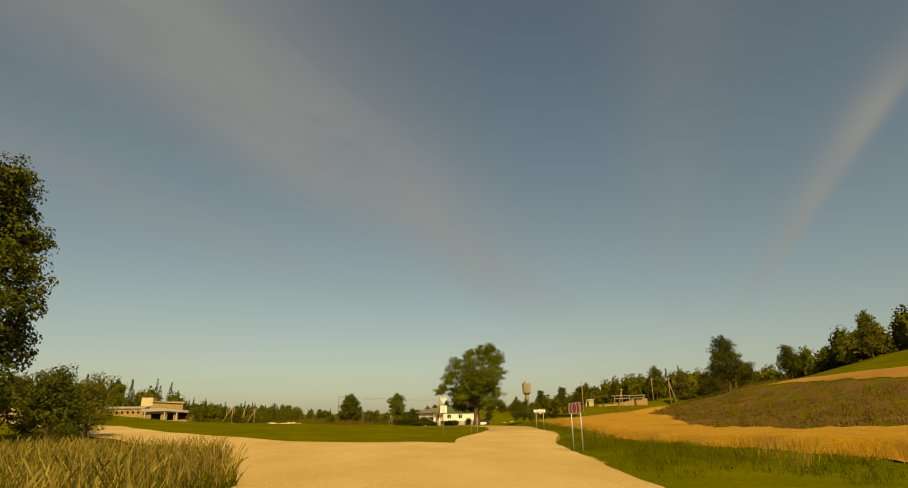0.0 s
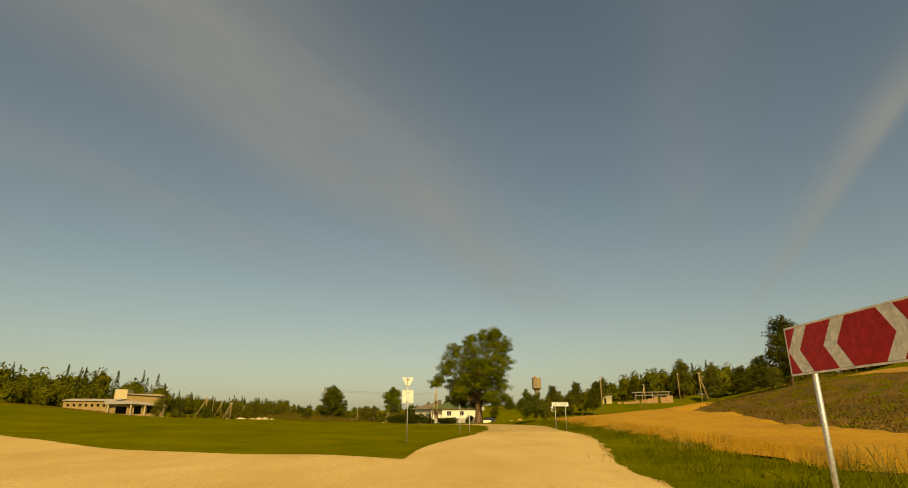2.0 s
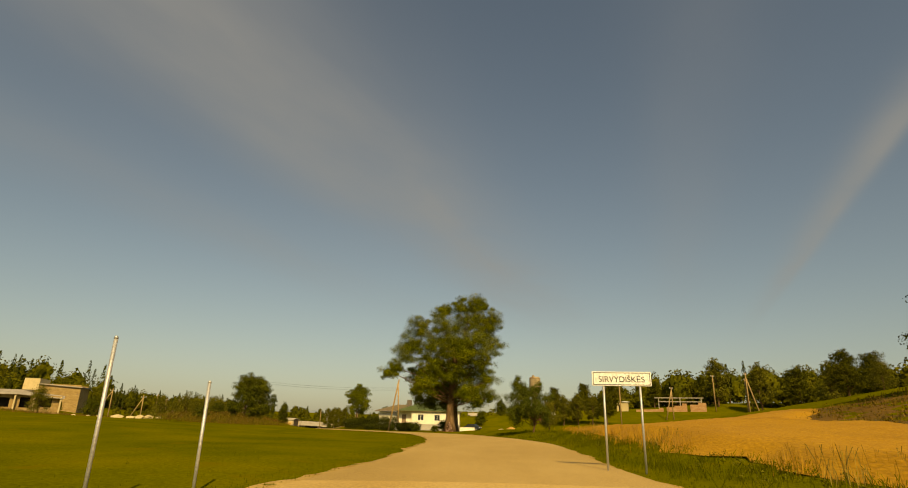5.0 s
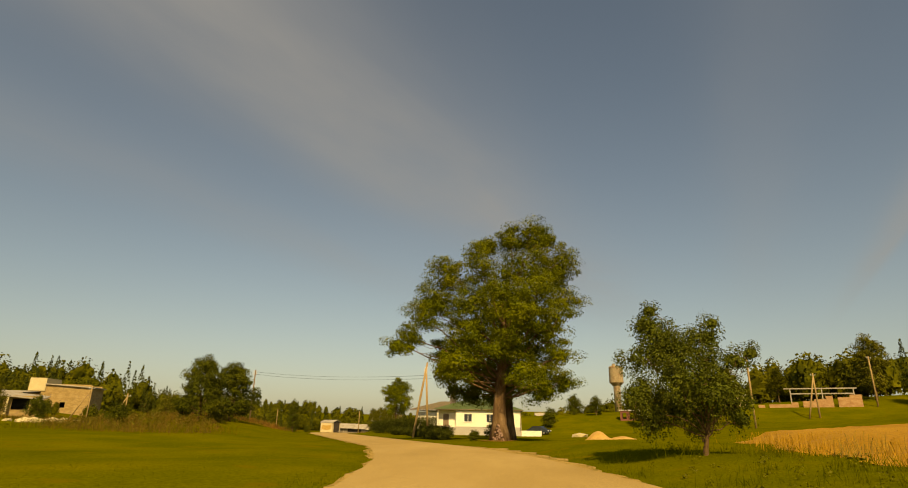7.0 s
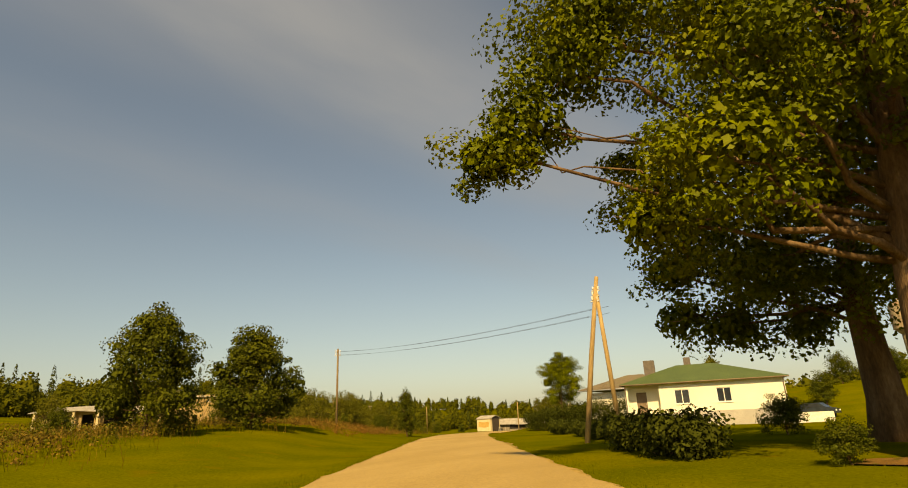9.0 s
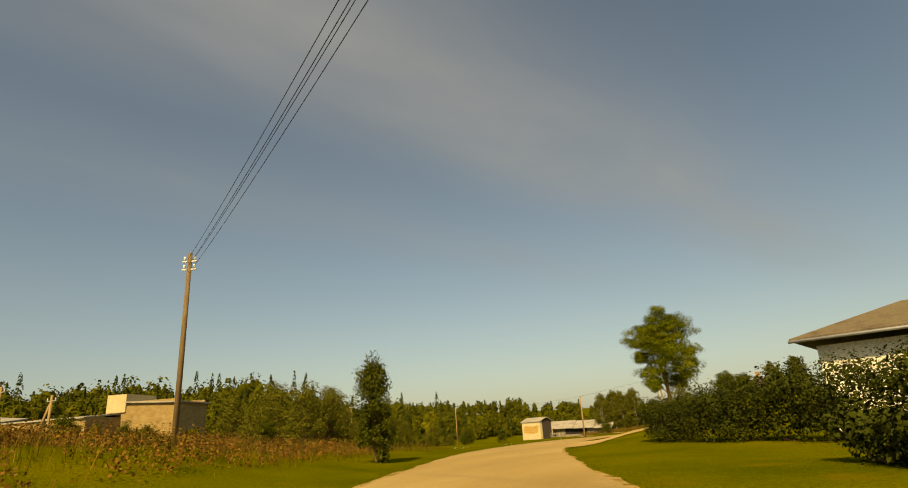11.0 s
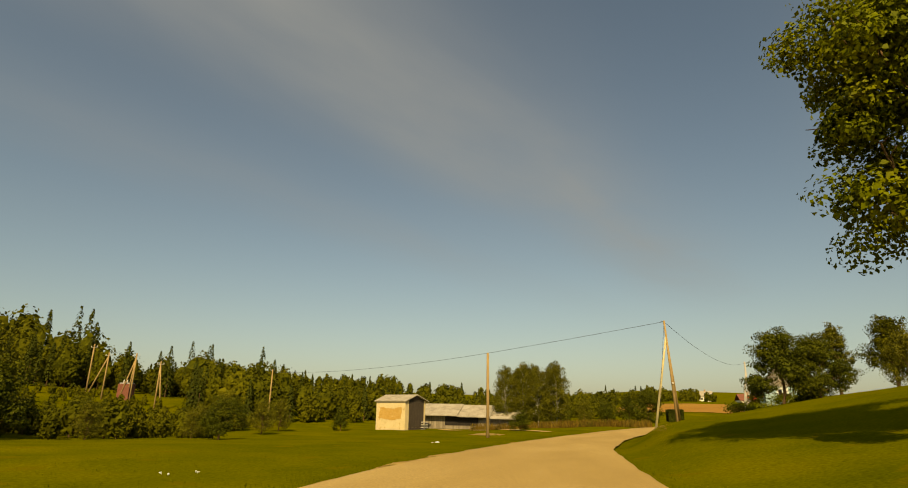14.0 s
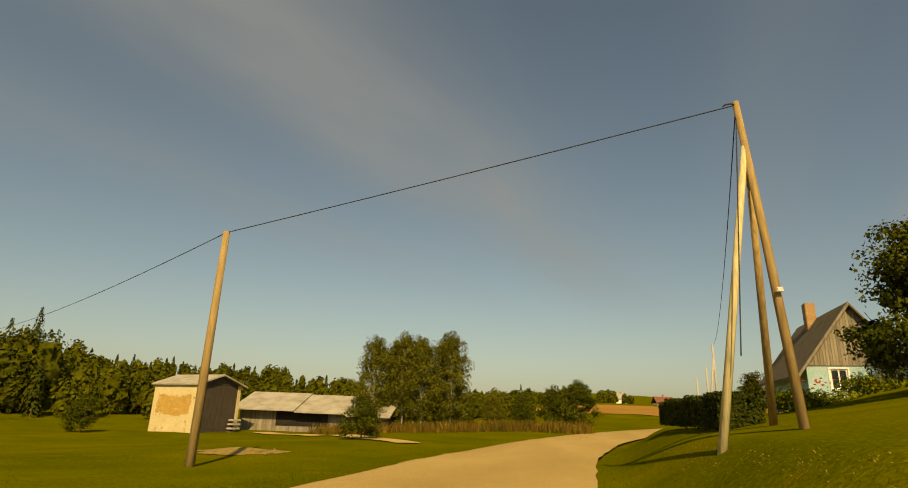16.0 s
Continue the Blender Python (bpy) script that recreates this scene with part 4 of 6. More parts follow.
utility_pole(on_ground(-10.6, 336.0), 7.5, "distant pale concrete utility pole beside the road", CONCRETE, 0.14)
utility_pole(on_ground(-9.2, 346.0), 6.5, "distant pale concrete utility pole beside the road", CONCRETE, 0.14)
# poles about the far fields and the farm
for x, y, h, legs in ((42.5, 192, 11.5, ()), (61.5, 213, 8.0, ((-1.8, 0.6, 0, 0.92, POLE_WOOD),)), (75, 219, 9.5, ()), (74, 199, 10.5, ((2.6, -0.8, 0.2, 0.9, POLE_WOOD),)), (82, 216, 8.5, ((2.2, 0, 0, 0.9, POLE_WOOD),))):
    utility_pole(on_ground(x, y), h, "weathered wooden utility pole at the field's edge", POLE_WOOD, 0.16, legs, [(h - 0.35, (-0.5, 0.5))], 20, "poles beyond the wheat")
for x, y, h, legs in ((-117, 303.2, 8.5, ()), (-112.5, 302.2, 7.5, ((-3.6, 0, 0, 0.92, POLE_WOOD),)), (-107.8, 303.2, 8.0, ((-2.6, 0, 0, 0.9, POLE_WOOD), (-1.2, 0.5, 0, 0.95, POLE_WOOD))), (-101.8, 302.2, 7.5, ((1.2, 0, 0, 0.92, POLE_WOOD),)), (-76.5, 203.5, 6.8, ((-4.2, 0, 0, 0.92, POLE_WOOD),)), (-69.0, 204, 5.6, ((-3.0, 0, 0, 0.9, POLE_WOOD),))):
    utility_pole(on_ground(x, y), h, "grey weathered pole with brace before the wood", POLE_WOOD, 0.13, legs, [(h - 0.5, (-0.6, 0.6))], 0, "poles by the farm ruin")


def cable(p0, p1, sag, label, r=0.013, n=28):
    t = np.linspace(0, 1, n)[:, None]
    pts = np.array(p0) * (1 - t) + np.array(p1) * t - np.array([0, 0, 1]) * 4 * sag * t * (1 - t)
    ob = new("overhead_cable", Build().tube(pts, np.full(n, r), 6).mesh("overhead_cable", CABLE, True))
    return tagged(ob, label, "cable", "overhead cables")


A_TOP, B_TOP, C_TOP = (-80.2, 300.5, 7.1), (-41.85, 272.4, 6.45), (-28.4, 269.1, 8.1)
cable(A_TOP, B_TOP, 0.55, "black twisted overhead cable sagging between poles")
cable(B_TOP, C_TOP, 0.03, "black twisted overhead cable sagging between poles")
cable(C_TOP, (-12.8, 325.0, float(ground(-12.8, 325)) + 9.1), 1.3, "black twisted overhead cable sagging between poles")
cable(C_TOP, (-29.2, 268.2, 2.6), 0.0, "black cable running down the pole", 0.012)
L_TOP = (-37.75, 192.65, float(ground(-37.75, 192.65)) + 8.35)
AP = (-3.9, 169.6, az + 7.6)
for o, dz in ((-0.24, 0.0), (0.24, 0.0), (-0.24, -0.4), (0.24, -0.4)):
    cable((L_TOP[0] + o, L_TOP[1], L_TOP[2] + dz), (AP[0] + o, AP[1] + 2.2, AP[2] + dz), 0.5, "thin overhead line crossing above the road", 0.009)

# ---- buildings ----
PLASTER = material("cream_plaster", [(0.74, 0.68, 0.50), (0.80, 0.75, 0.57)], 2.5, 0.85, 0.08, 0.15)
GREEN_ROOF = material("green_roof", [(0.068, 0.096, 0.032), (0.092, 0.122, 0.040)], 2.0, 0.55, 0.1, 0.15)
BRICK_DARK = material("chimney_brick", [(0.10, 0.085, 0.07), (0.16, 0.13, 0.10)], 0.3, 0.9, 0.05, 0.4)
WHITE_FRAME = material("window_frame_paint", [(0.70, 0.68, 0.60), (0.78, 0.76, 0.68)], 0.5, 0.5, 0.05, 0.05)
FRAME_BROWN = material("brown_frame_paint", [(0.16, 0.11, 0.07), (0.22, 0.16, 0.10)], 0.4, 0.6, 0.05, 0.05)
GLASS = material("window_glass", [(0.02, 0.025, 0.03), (0.03, 0.035, 0.04)], 2.0, 0.08, 0.3, 0.0, spec=0.6)
SILICATE = material("silicate_brick", [(0.24, 0.158, 0.060), (0.31, 0.210, 0.083), (0.37, 0.265, 0.115)], 1.6, 0.9, 0.12, 0.5, stretched=(1, 1, 2.2), spots=((0.20, 0.15, 0.10), 1.1, 0.60))
RED_BRICK = material("red_brick", [(0.30, 0.16, 0.07), (0.38, 0.22, 0.10), (0.44, 0.29, 0.15)], 1.2, 0.9, 0.1, 0.5, stretched=(1, 1, 2.0))
LIME = material("old_limewash", [(0.56, 0.44, 0.23), (0.66, 0.53, 0.30)], 1.3, 0.92, 0.1, 0.35, spots=((0.44, 0.29, 0.09), 0.5, 0.60))
BARE_BRICK = material("bare_orange_brick", [(0.42, 0.24, 0.060), (0.50, 0.30, 0.085), (0.56, 0.37, 0.125)], 0.5, 0.93, 0.07, 0.6, stretched=(1, 1, 2.4), spots=((0.60, 0.47, 0.24), 0.35, 0.60))
SLATE = material("fibre_cement_roof", [(0.24, 0.21, 0.16), (0.34, 0.30, 0.23), (0.40, 0.36, 0.28)], 1.1, 0.9, 0.08, 0.4)
OLD_WOOD = material("weathered_boards", [(0.17, 0.14, 0.10), (0.26, 0.215, 0.15), (0.31, 0.27, 0.20)], 0.5, 0.9, 0.04, 0.5, randomly=0.22, stretched=(3, 3, 0.3))
DARK_WOOD = material("dark_boards", [(0.05, 0.04, 0.03), (0.09, 0.07, 0.05)], 0.4, 0.9, 0.05, 0.4, stretched=(3, 3, 0.3))
BLUE_WALL = material("blue_limewash", [(0.30, 0.45, 0.46), (0.40, 0.53, 0.52)], 1.0, 0.9, 0.08, 0.2, spots=((0.55, 0.50, 0.38), 0.7, 0.62))
MOSS_ROOF = material("mossy_roof", [(0.11, 0.085, 0.05), (0.17, 0.13, 0.08), (0.14, 0.13, 0.06)], 0.9, 0.95, 0.07, 0.6)
# near-black colour that stands in for shade inside openings
DARK = material("painted_shade", [(0.02, 0.017, 0.014), (0.035, 0.03, 0.025)], 1.0, 0.95, 0.2, 0.1)
TERRACOTTA = material("orange_roof", [(0.50, 0.17, 0.05), (0.58, 0.22, 0.07)], 1.5, 0.8, 0.2, 0.3)
RED_ROOF = material("dull_red_roof", [(0.16, 0.06, 0.04), (0.22, 0.09, 0.06)], 1.5, 0.85, 0.2, 0.3)


def wall_holes(w, h, t, holes, mat, name, z0=0.0):
    """A wall along x with real openings: holes are x0, x1, z0, z1."""
    b = Build()
    xs = sorted({0.0, w, *[q for o in holes for q in o[:2]]})
    for a, c in zip(xs[:-1], xs[1:]):
        cuts = sorted([(o[2], o[3]) for o in holes if o[0] <= a + 1e-6 and o[1] >= c - 1e-6])
        z = z0
        for lo, hi in cuts:
            if lo > z:
                b.box((a, 0, z), (c, t, lo))
            z = hi
        if z < h:
            b.box((a, 0, z), (c, t, h))
    return b.mesh(name, mat)


def window(parent, x0, x1, z0, z1, y=0.06, mat=None, bars=1, sill=True):
    mat = mat or WHITE_FRAME
    b = Build()
    f = 0.07
    b.box((x0, y, z0), (x0 + f, y + 0.07, z1)).box((x1 - f, y, z0), (x1, y + 0.07, z1))
    b.box((x0 + f, y, z0), (x1 - f, y + 0.07, z0 + f)).box((x0 + f, y, z1 - f), (x1 - f, y + 0.07, z1))
    for k in range(bars):
        xm = x0 + (x1 - x0) * (k + 1) / (bars + 1)
        b.box((xm - 0.035, y + 0.004, z0 + f), (xm + 0.035, y + 0.066, z1 - f))
    win = part("window", b.mesh("window", mat), parent)
    part("pane", Build().box((x0 + f, y + 0.03, z0 + f), (x1 - f, y + 0.04, z1 - f)).mesh("pane", GLASS), win, "dark reflecting glass pane")
    if sill:
        part("sill", Build().box((x0 - 0.06, -0.08, z0 - 0.06), (x1 + 0.06, y, z0 - 0.002)).mesh("sill", mat), win)
    return win


def roof_mesh(pts, faces, thick, mat, name):
    """A roof of flat faces given a thickness downwards."""
    n = len(pts)
    low = [(x, y, z - thick) for x, y, z in pts]
    b = Build().add(list(pts) + low, [tuple(f) for f in faces] + [tuple(n + i for i in reversed(f)) for f in faces])
    count = {}
    for f in faces:
        for i in range(len(f)):
            e = (f[i], f[(i + 1) % len(f)])
            count[frozenset(e)] = count.get(frozenset(e), []) + [e]
    b2 = Build().add(list(pts) + low, [(e[0][1], e[0][0], n + e[0][0], n + e[0][1]) for e in count.values() if len(e) == 1])
    b.add(b2.v[0], b2.f)
    return b.mesh(name, mat)


# low cream house with a green hipped roof
hz = 2.05
house = thing("house", (-6.9, 198.4, hz), "cream plastered single-storey house with green hipped roof", "house", turn=2.0)
W, D, H = 14.4, 10.0, 3.1
wins = [(4.7, 6.1, 1.0, 2.35), (8.5, 9.8, 1.0, 2.35)]
part("front_wall", wall_holes(W - 3.3, H, 0.3, [(a - 3.3, b - 3.3, c, d) for a, b, c, d in wins], PLASTER, "front_wall", -1.4), house).location = (3.3, 0, 0)
part("porch_wall", wall_holes(3.3, H, 0.25, [(1.0, 2.0, 0.15, 2.3)], PLASTER, "porch_wall", -1.4), house, "cream wall set back under the porch").location = (0, 1.3, 0)
part("porch_return", Build().box((3.3, 0.302, -1.4), (3.55, 1.55, H - 0.002)).mesh("porch_return", PLASTER), house)
part("porch_post", bevelled((0.02, 0.02, -1.4), (0.3, 0.3, H - 0.01), PLASTER, "porch_post", 0.02), house)
part("porch_floor", bevelled((0.0, 0.31, -1.4), (3.29, 1.29, 0.13), CONCRETE, "porch_floor", 0.02), house)
part("rear_wall", Build().box((0, D - 0.3, -1.4), (W, D, H)).mesh("rear_wall", PLASTER), house)
for x, y in ((0.0, 1.56), (W - 0.3, 0.302)):
    part("side_wall", Build().box((x, y, -1.4), (x + 0.3, D - 0.302, H - 0.002)).mesh("side_wall", PLASTER), house)
# panel painted near-black for the darkness of the rooms
part("inner_dark", Build().box((0.4, 1.9, -0.5), (W - 0.4, 1.45, H - 0.1)).mesh("inner_dark", DARK), house, "near-black panel painted as the rooms' shade")
for q in wins:
    window(house, *q)
dr = part("door", bevelled((1.02, 1.40, 0.15), (1.98, 1.46, 2.28), FRAME_BROWN, "door", 0.01), house, "brown wooden door")
part("handle", bevelled((1.86, 1.34, 1.1), (1.9, 1.398, 1.24), STEEL, "handle", 0.006), dr)
part("step", bevelled((0.7, -1.0, -1.1), (2.3, -0.01, 0.13), CONCRETE, "step", 0.02), house)
part("plinth", Build().box((3.27, -0.03, -1.4), (W + 0.03, -0.001, 0.25)).mesh("plinth", CONCRETE), house)
e = 0.42
rp = [(-e, -e, H), (W + e, -e, H), (W + e, D + e, H), (-e, D + e, H), (5.2, D / 2, H + 1.95), (8.8, D / 2, H + 1.95)]
roof = part("roof", roof_mesh(rp, [(0, 1, 5, 4), (1, 2, 5), (2, 3, 4, 5), (3, 0, 4)], 0.1, GREEN_ROOF, "roof"), house, "dark green sheet roof with wide eaves")
part("chimney", bevelled((2.0, 3.0, H + 0.2), (3.1, 3.8, H + 2.5), BRICK_DARK, "chimney", 0.02), roof)
part("chimney", bevelled((6.0, 5.4, H + 1.5), (6.7, 6.1, H + 2.75), BRICK_DARK, "chimney", 0.02), roof)
part("gutter", Build().tube([(-e, -e - 0.04, H - 0.1), (W + e, -e - 0.04, H - 0.1)], [0.06, 0.06], 8).mesh("gutter", FRAME_BROWN, True), roof)
for x in (0.1, W - 0.1):
    part("downpipe", Build().tube([(x, -e, H - 0.15), (x, -0.08, H - 0.5), (x, -0.08, -0.3)], [0.045] * 3, 8).mesh("downpipe", FRAME_BROWN, True), house)

part("terrace_wall", bevelled((W + 0.05, 0.2, -1.5), (W + 3.4, 0.5, -0.25), PLASTER, "terrace_wall", 0.03), house, "low cream terrace wall")

# water tower
tower = thing("water_tower", on_ground(31.3, 248.9), "rusty steel water tower with wide tank on slim shaft", "water tower")
RUST = material("rusty_tank", [(0.26, 0.20, 0.11), (0.36, 0.28, 0.16), (0.22, 0.14, 0.07)], 1.2, 0.75, 0.2, 0.3, spots=((0.20, 0.09, 0.04), 0.8, 0.60))
th = 17.9 - float(ground(31.3, 248.9))
part("shaft", Build().tube([(0, 0, -0.5), (0, 0, th - 5.6), (0, 0, th - 4.9)], [0.85, 0.85, 0.85], 20).mesh("shaft", RUST, True), tower)
part("tank", Build().tube([(0, 0, th - 5.1), (0, 0, th - 4.2), (0, 0, th - 0.5), (0, 0, th - 0.15), (0, 0, th)], [0.9, 1.75, 1.75, 1.45, 0.5], 24).mesh("tank", RUST), tower)
for z in (th - 4.2, th - 2.4, th - 0.55):
    part("hoop", Build().tube([(0, 0, z - 0.05), (0, 0, z + 0.05)], [1.8, 1.8], 24).mesh("hoop", RUST), tower)
part("hatch", Build().tube([(-0.5, 0, th - 0.1), (-0.5, 0, th + 0.5)], [0.4, 0.4], 12).mesh("hatch", RUST), tower)
lad = Build()
for x in (-0.2, 0.2):
    lad.tube([(x, -1.9, 0.5), (x, -1.9, th - 0.4)], [0.03, 0.03], 6)
for k in range(int(th / 0.5) - 1):
    lad.tube([(-0.2, -1.9, 0.8 + k * 0.5), (0.2, -1.9, 0.8 + k * 0.5)], [0.02, 0.02], 5)
part("ladder", lad.mesh("ladder", RUST), tower)

# ruined farm range on the rise
rz = float(ground(-140, 266))
ruin = thing("ruined_farm_building", (-148.8, 241.6, float(ground(-124, 250)) + 0.5), "derelict pale brick farm range with a taller block", "farm building", turn=17)
low_h, W1 = 4.4, 17.5
lw = [(1.2 + k * 1.95, 2.0 + k * 1.95, 2.2, 3.1) for k in range(8)]
part("front_wall", wall_holes(W1, low_h, 0.4, lw, SILICATE, "front_wall", -3.0), ruin).location = (3.5, -7.2, 0)
part("rear_wall", Build().box((0, 8.6, -3), (W1, 9, low_h)).mesh("rear_wall", SILICATE), ruin).location = (3.5, -7.2, 0)
part("side_wall", Build().box((0, 0.402, -3), (0.4, 8.598, low_h)).mesh("side_wall", SILICATE), ruin).location = (3.5, -7.2, 0)
# shade behind the empty windows, painted on one black panel
part("inner_dark", Build().box((0.6, 2.5, -2), (W1 - 0.6, 2.6, low_h - 0.3)).mesh("inner_dark", DARK), ruin, "black panel painted as shade behind empty windows").location = (3.5, -7.2, 0)
part("roof", roof_mesh([(-0.4, -0.5, low_h + 0.05), (W1, -0.5, low_h + 0.05), (W1, 9.4, low_h + 0.9), (-0.4, 9.4, low_h + 0.9)], [(0, 1, 2, 3)], 0.25, SLATE, "roof"), ruin, "sagging pale flat roof slabs").location = (3.5, -7.2, 0)
part("side_wall", Build().box((W1 - 0.4, 0.402, -3), (W1, 8.598, low_h)).mesh("side_wall", SILICATE), ruin).location = (3.5, -7.2, 0)
bx, bw, bh = W1 + 0.005, 16.5, 8.3
part("block_front", wall_holes(bw, bh - 1.0, 0.4, [(3.4, 5.2, -2.0, 2.6), (9.0, 10.4, 0.8, 2.3)], SILICATE, "block_front", -3.0), ruin).location = (bx, 1.5, 0)
part("block_side", Build().box((0, 0.402, -3), (0.4, 9.0, bh)).mesh("block_side", SILICATE), ruin).location = (bx, 1.5, 0)
part("block_side", Build().box((bw - 0.4, 0.402, -3), (bw, 9.0, bh - 1.6)).mesh("block_side", SILICATE), ruin).location = (bx, 1.5, 0)
part("block_rear", Build().box((0.402, 8.6, -3), (bw - 0.402, 9.0, bh - 1.0)).mesh("block_rear", SILICATE), ruin).location = (bx, 1.5, 0)
# black panel gives the block's gaps their painted shade
part("block_dark", Build().box((0.6, 3, -2), (bw - 0.6, 3.1, bh - 2)).mesh("block_dark", DARK), ruin, "black panel painted as shade behind gaps").location = (bx, 1.5, 0)
part("block_roof", roof_mesh([(4.5, -0.6, bh - 0.9), (bw + 0.5, -0.6, bh - 1.6), (bw + 0.5, 9.5, bh - 1.6), (4.5, 9.5, bh - 0.9)], [(0, 1, 2, 3)], 0.3, SLATE, "block_roof"), ruin).location = (bx, 1.5, 0)
LIGHT_RENDER = material("pale_render", [(0.46, 0.37, 0.19), (0.54, 0.44, 0.24)], 1.2, 0.9, 0.1, 0.2)
part("parapet_block", bevelled((bx + 0.2, 1.2, bh - 3.0), (bx + 4.6, 10.0, bh + 0.6), LIGHT_RENDER, "parapet_block", 0.04), ruin, "pale rendered stair block above the roof")
lean_to = thing("collapsed_shed", (-106.0, 201.0, float(ground(-100, 205)) + 0.4), "collapsed brick shed with sagging grey roof", "shed", turn=34)
part("wall", wall_holes(16, 3.2, 0.35, [(2.5, 5.5, 0.2, 2.4), (7.5, 9.5, 0.2, 2.6), (11, 14, 0.4, 2.6)], SILICATE, "wall", -2.5), lean_to)
# the shed's inner shade is a dark-painted panel
part("inner_dark", Build().box((0.5, 2.2, -2), (15.5, 2.3, 3)).mesh("inner_dark", DARK), lean_to, "dark panel painted as the shed's inner shade")
part("roof", roof_mesh([(-0.5, -1.2, 3.1), (7, -1.2, 3.35), (16.5, -1.2, 2.6), (16.5, 7, 3.5), (7, 7, 4.4), (-0.5, 7, 4.2)], [(0, 1, 4, 5), (1, 2, 3, 4)], 0.15, SLATE, "roof"), lean_to)
for x in (0.2, 6.3, 10.2, 15.6):
    part("prop", Build().box((x, -1.0, -2.5), (x + 0.35, -0.65, 3.0)).mesh("prop", LIGHT_RENDER), lean_to)

# small plastered store beside the long barn
sx, sy, sz = -64.6, 302.9, float(ground(-62, 303))
store = thing("plastered_store", (sx, sy, sz), "small store with peeling limewashed wall and low roof", "outbuilding", turn=-17.4)
SW, SD, SH = 5.1, 4.6, 3.85
part("front_wall", Build().box((0, 0, -0.6), (SW, 0.35, SH)).mesh("front_wall", LIME), store, "cream limewash peeling to orange brick")
rag = np.random.default_rng(19)
ring = [(0.55 + 0.08 * k, 2.85) for k in range(49)] + [(4.45, 2.85 - 0.1 * k) for k in range(16)] + [(4.45 - 0.08 * k, 1.35) for k in range(49)] + [(0.55, 1.35 + 0.1 * k) for k in range(16)]
ring = [(x + 0.07 * math.sin(3.1 * z) + rag.normal() * 0.05, z + 0.12 * math.sin(1.7 * x) + rag.normal() * 0.06) for x, z in ring]
part("bare_patch", plate(ring, 0.006, BARE_BRICK, "bare_patch", -0.008), store, "orange brick where the limewash has fallen")
part("left_wall", Build().box((0, 0.352, -0.6), (0.35, SD, SH)).mesh("left_wall", LIME), store)
part("rear_wall", Build().box((0.352, SD - 0.35, -0.6), (SW, SD, SH)).mesh("rear_wall", LIME), store)
# dark wood carries the shade of the store's open right side
part("board_wall", Build().box((SW - 0.12, 0.9, 0.3), (SW - 0.02, SD - 0.36, SH - 0.02)).mesh("board_wall", DARK_WOOD), store, "boards darkened to hold the open side's shade")
part("corner_pier", Build().box((SW - 0.3, 0.352, -0.6), (SW, 0.8, SH)).mesh("corner_pier", LIME), store)
part("sill_beam", Build().box((SW - 0.2, 0.802, -0.5), (SW - 0.01, SD - 0.352, 0.28)).mesh("sill_beam", DARK_WOOD), store)
part("roof", roof_mesh([(-0.25, -0.2, SH - 0.02), (SW + 0.25, -0.2, SH - 0.02), (SW + 0.35, SD / 2, SH + 0.85), (-0.35, SD / 2, SH + 0.85), (SW + 0.35, SD + 0.45, SH - 0.05), (-0.35, SD + 0.45, SH - 0.05)], [(0, 1, 2, 3), (3, 2, 4, 5)], 0.12, SLATE, "roof"), store)
part("gable_boards", Build().add([(SW, 0, SH), (SW, SD, SH), (SW, SD / 2, SH + 0.72), (SW - 0.08, 0, SH), (SW - 0.08, SD, SH), (SW - 0.08, SD / 2, SH + 0.72)], [(0, 1, 2), (5, 4, 3), (0, 3, 4, 1), (1, 4, 5, 2), (2, 5, 3, 0)]).mesh("gable_boards", DARK_WOOD), store)
for k in range(4):
    part("stacked_slab", bevelled((SW + 0.15, 3.3 + 0.05 * k, -0.1 + 0.34 * k), (SW + 0.75, 4.3, 0.06 + 0.34 * k), CONCRETE, "stacked_slab", 0.02), store)

# long boarded barn
lz = float(ground(-55, 311))
barn = thing("long_barn", (-60.2, 309.6, lz), "long grey boarded barn with low patched roof", "barn", turn=1.0)
LW, LD, LH = 14.0, 7.0, 2.1
for k in range(70):
    x = k * 0.2
    h = LH - 0.1 + 0.12 * math.sin(k * 1.7)
    part("board", Build().box((x + 0.006, 0, 0.05 - 0.5), (x + 0.194, 0.03, h)).mesh("board", OLD_WOOD), barn)
part("rear_wall", Build().box((0, LD - 0.1, -0.5), (LW, LD, LH)).mesh("rear_wall", OLD_WOOD), barn)
part("end_wall", Build().box((0, 0.04, -0.5), (0.08, LD - 0.11, LH)).mesh("end_wall", OLD_WOOD), barn)
part("end_wall", Build().box((LW - 0.08, 0.04, -0.5), (LW, LD - 0.11, LH)).mesh("end_wall", OLD_WOOD), barn)
# the eave's shade, painted as a near-black sheet over the boards
part("eave_shade", Build().box((3.6, -0.02, 0.5), (8.6, -0.005, LH - 0.25)).mesh("eave_shade", DARK), barn, "dark sheet painted as shade under the eave")
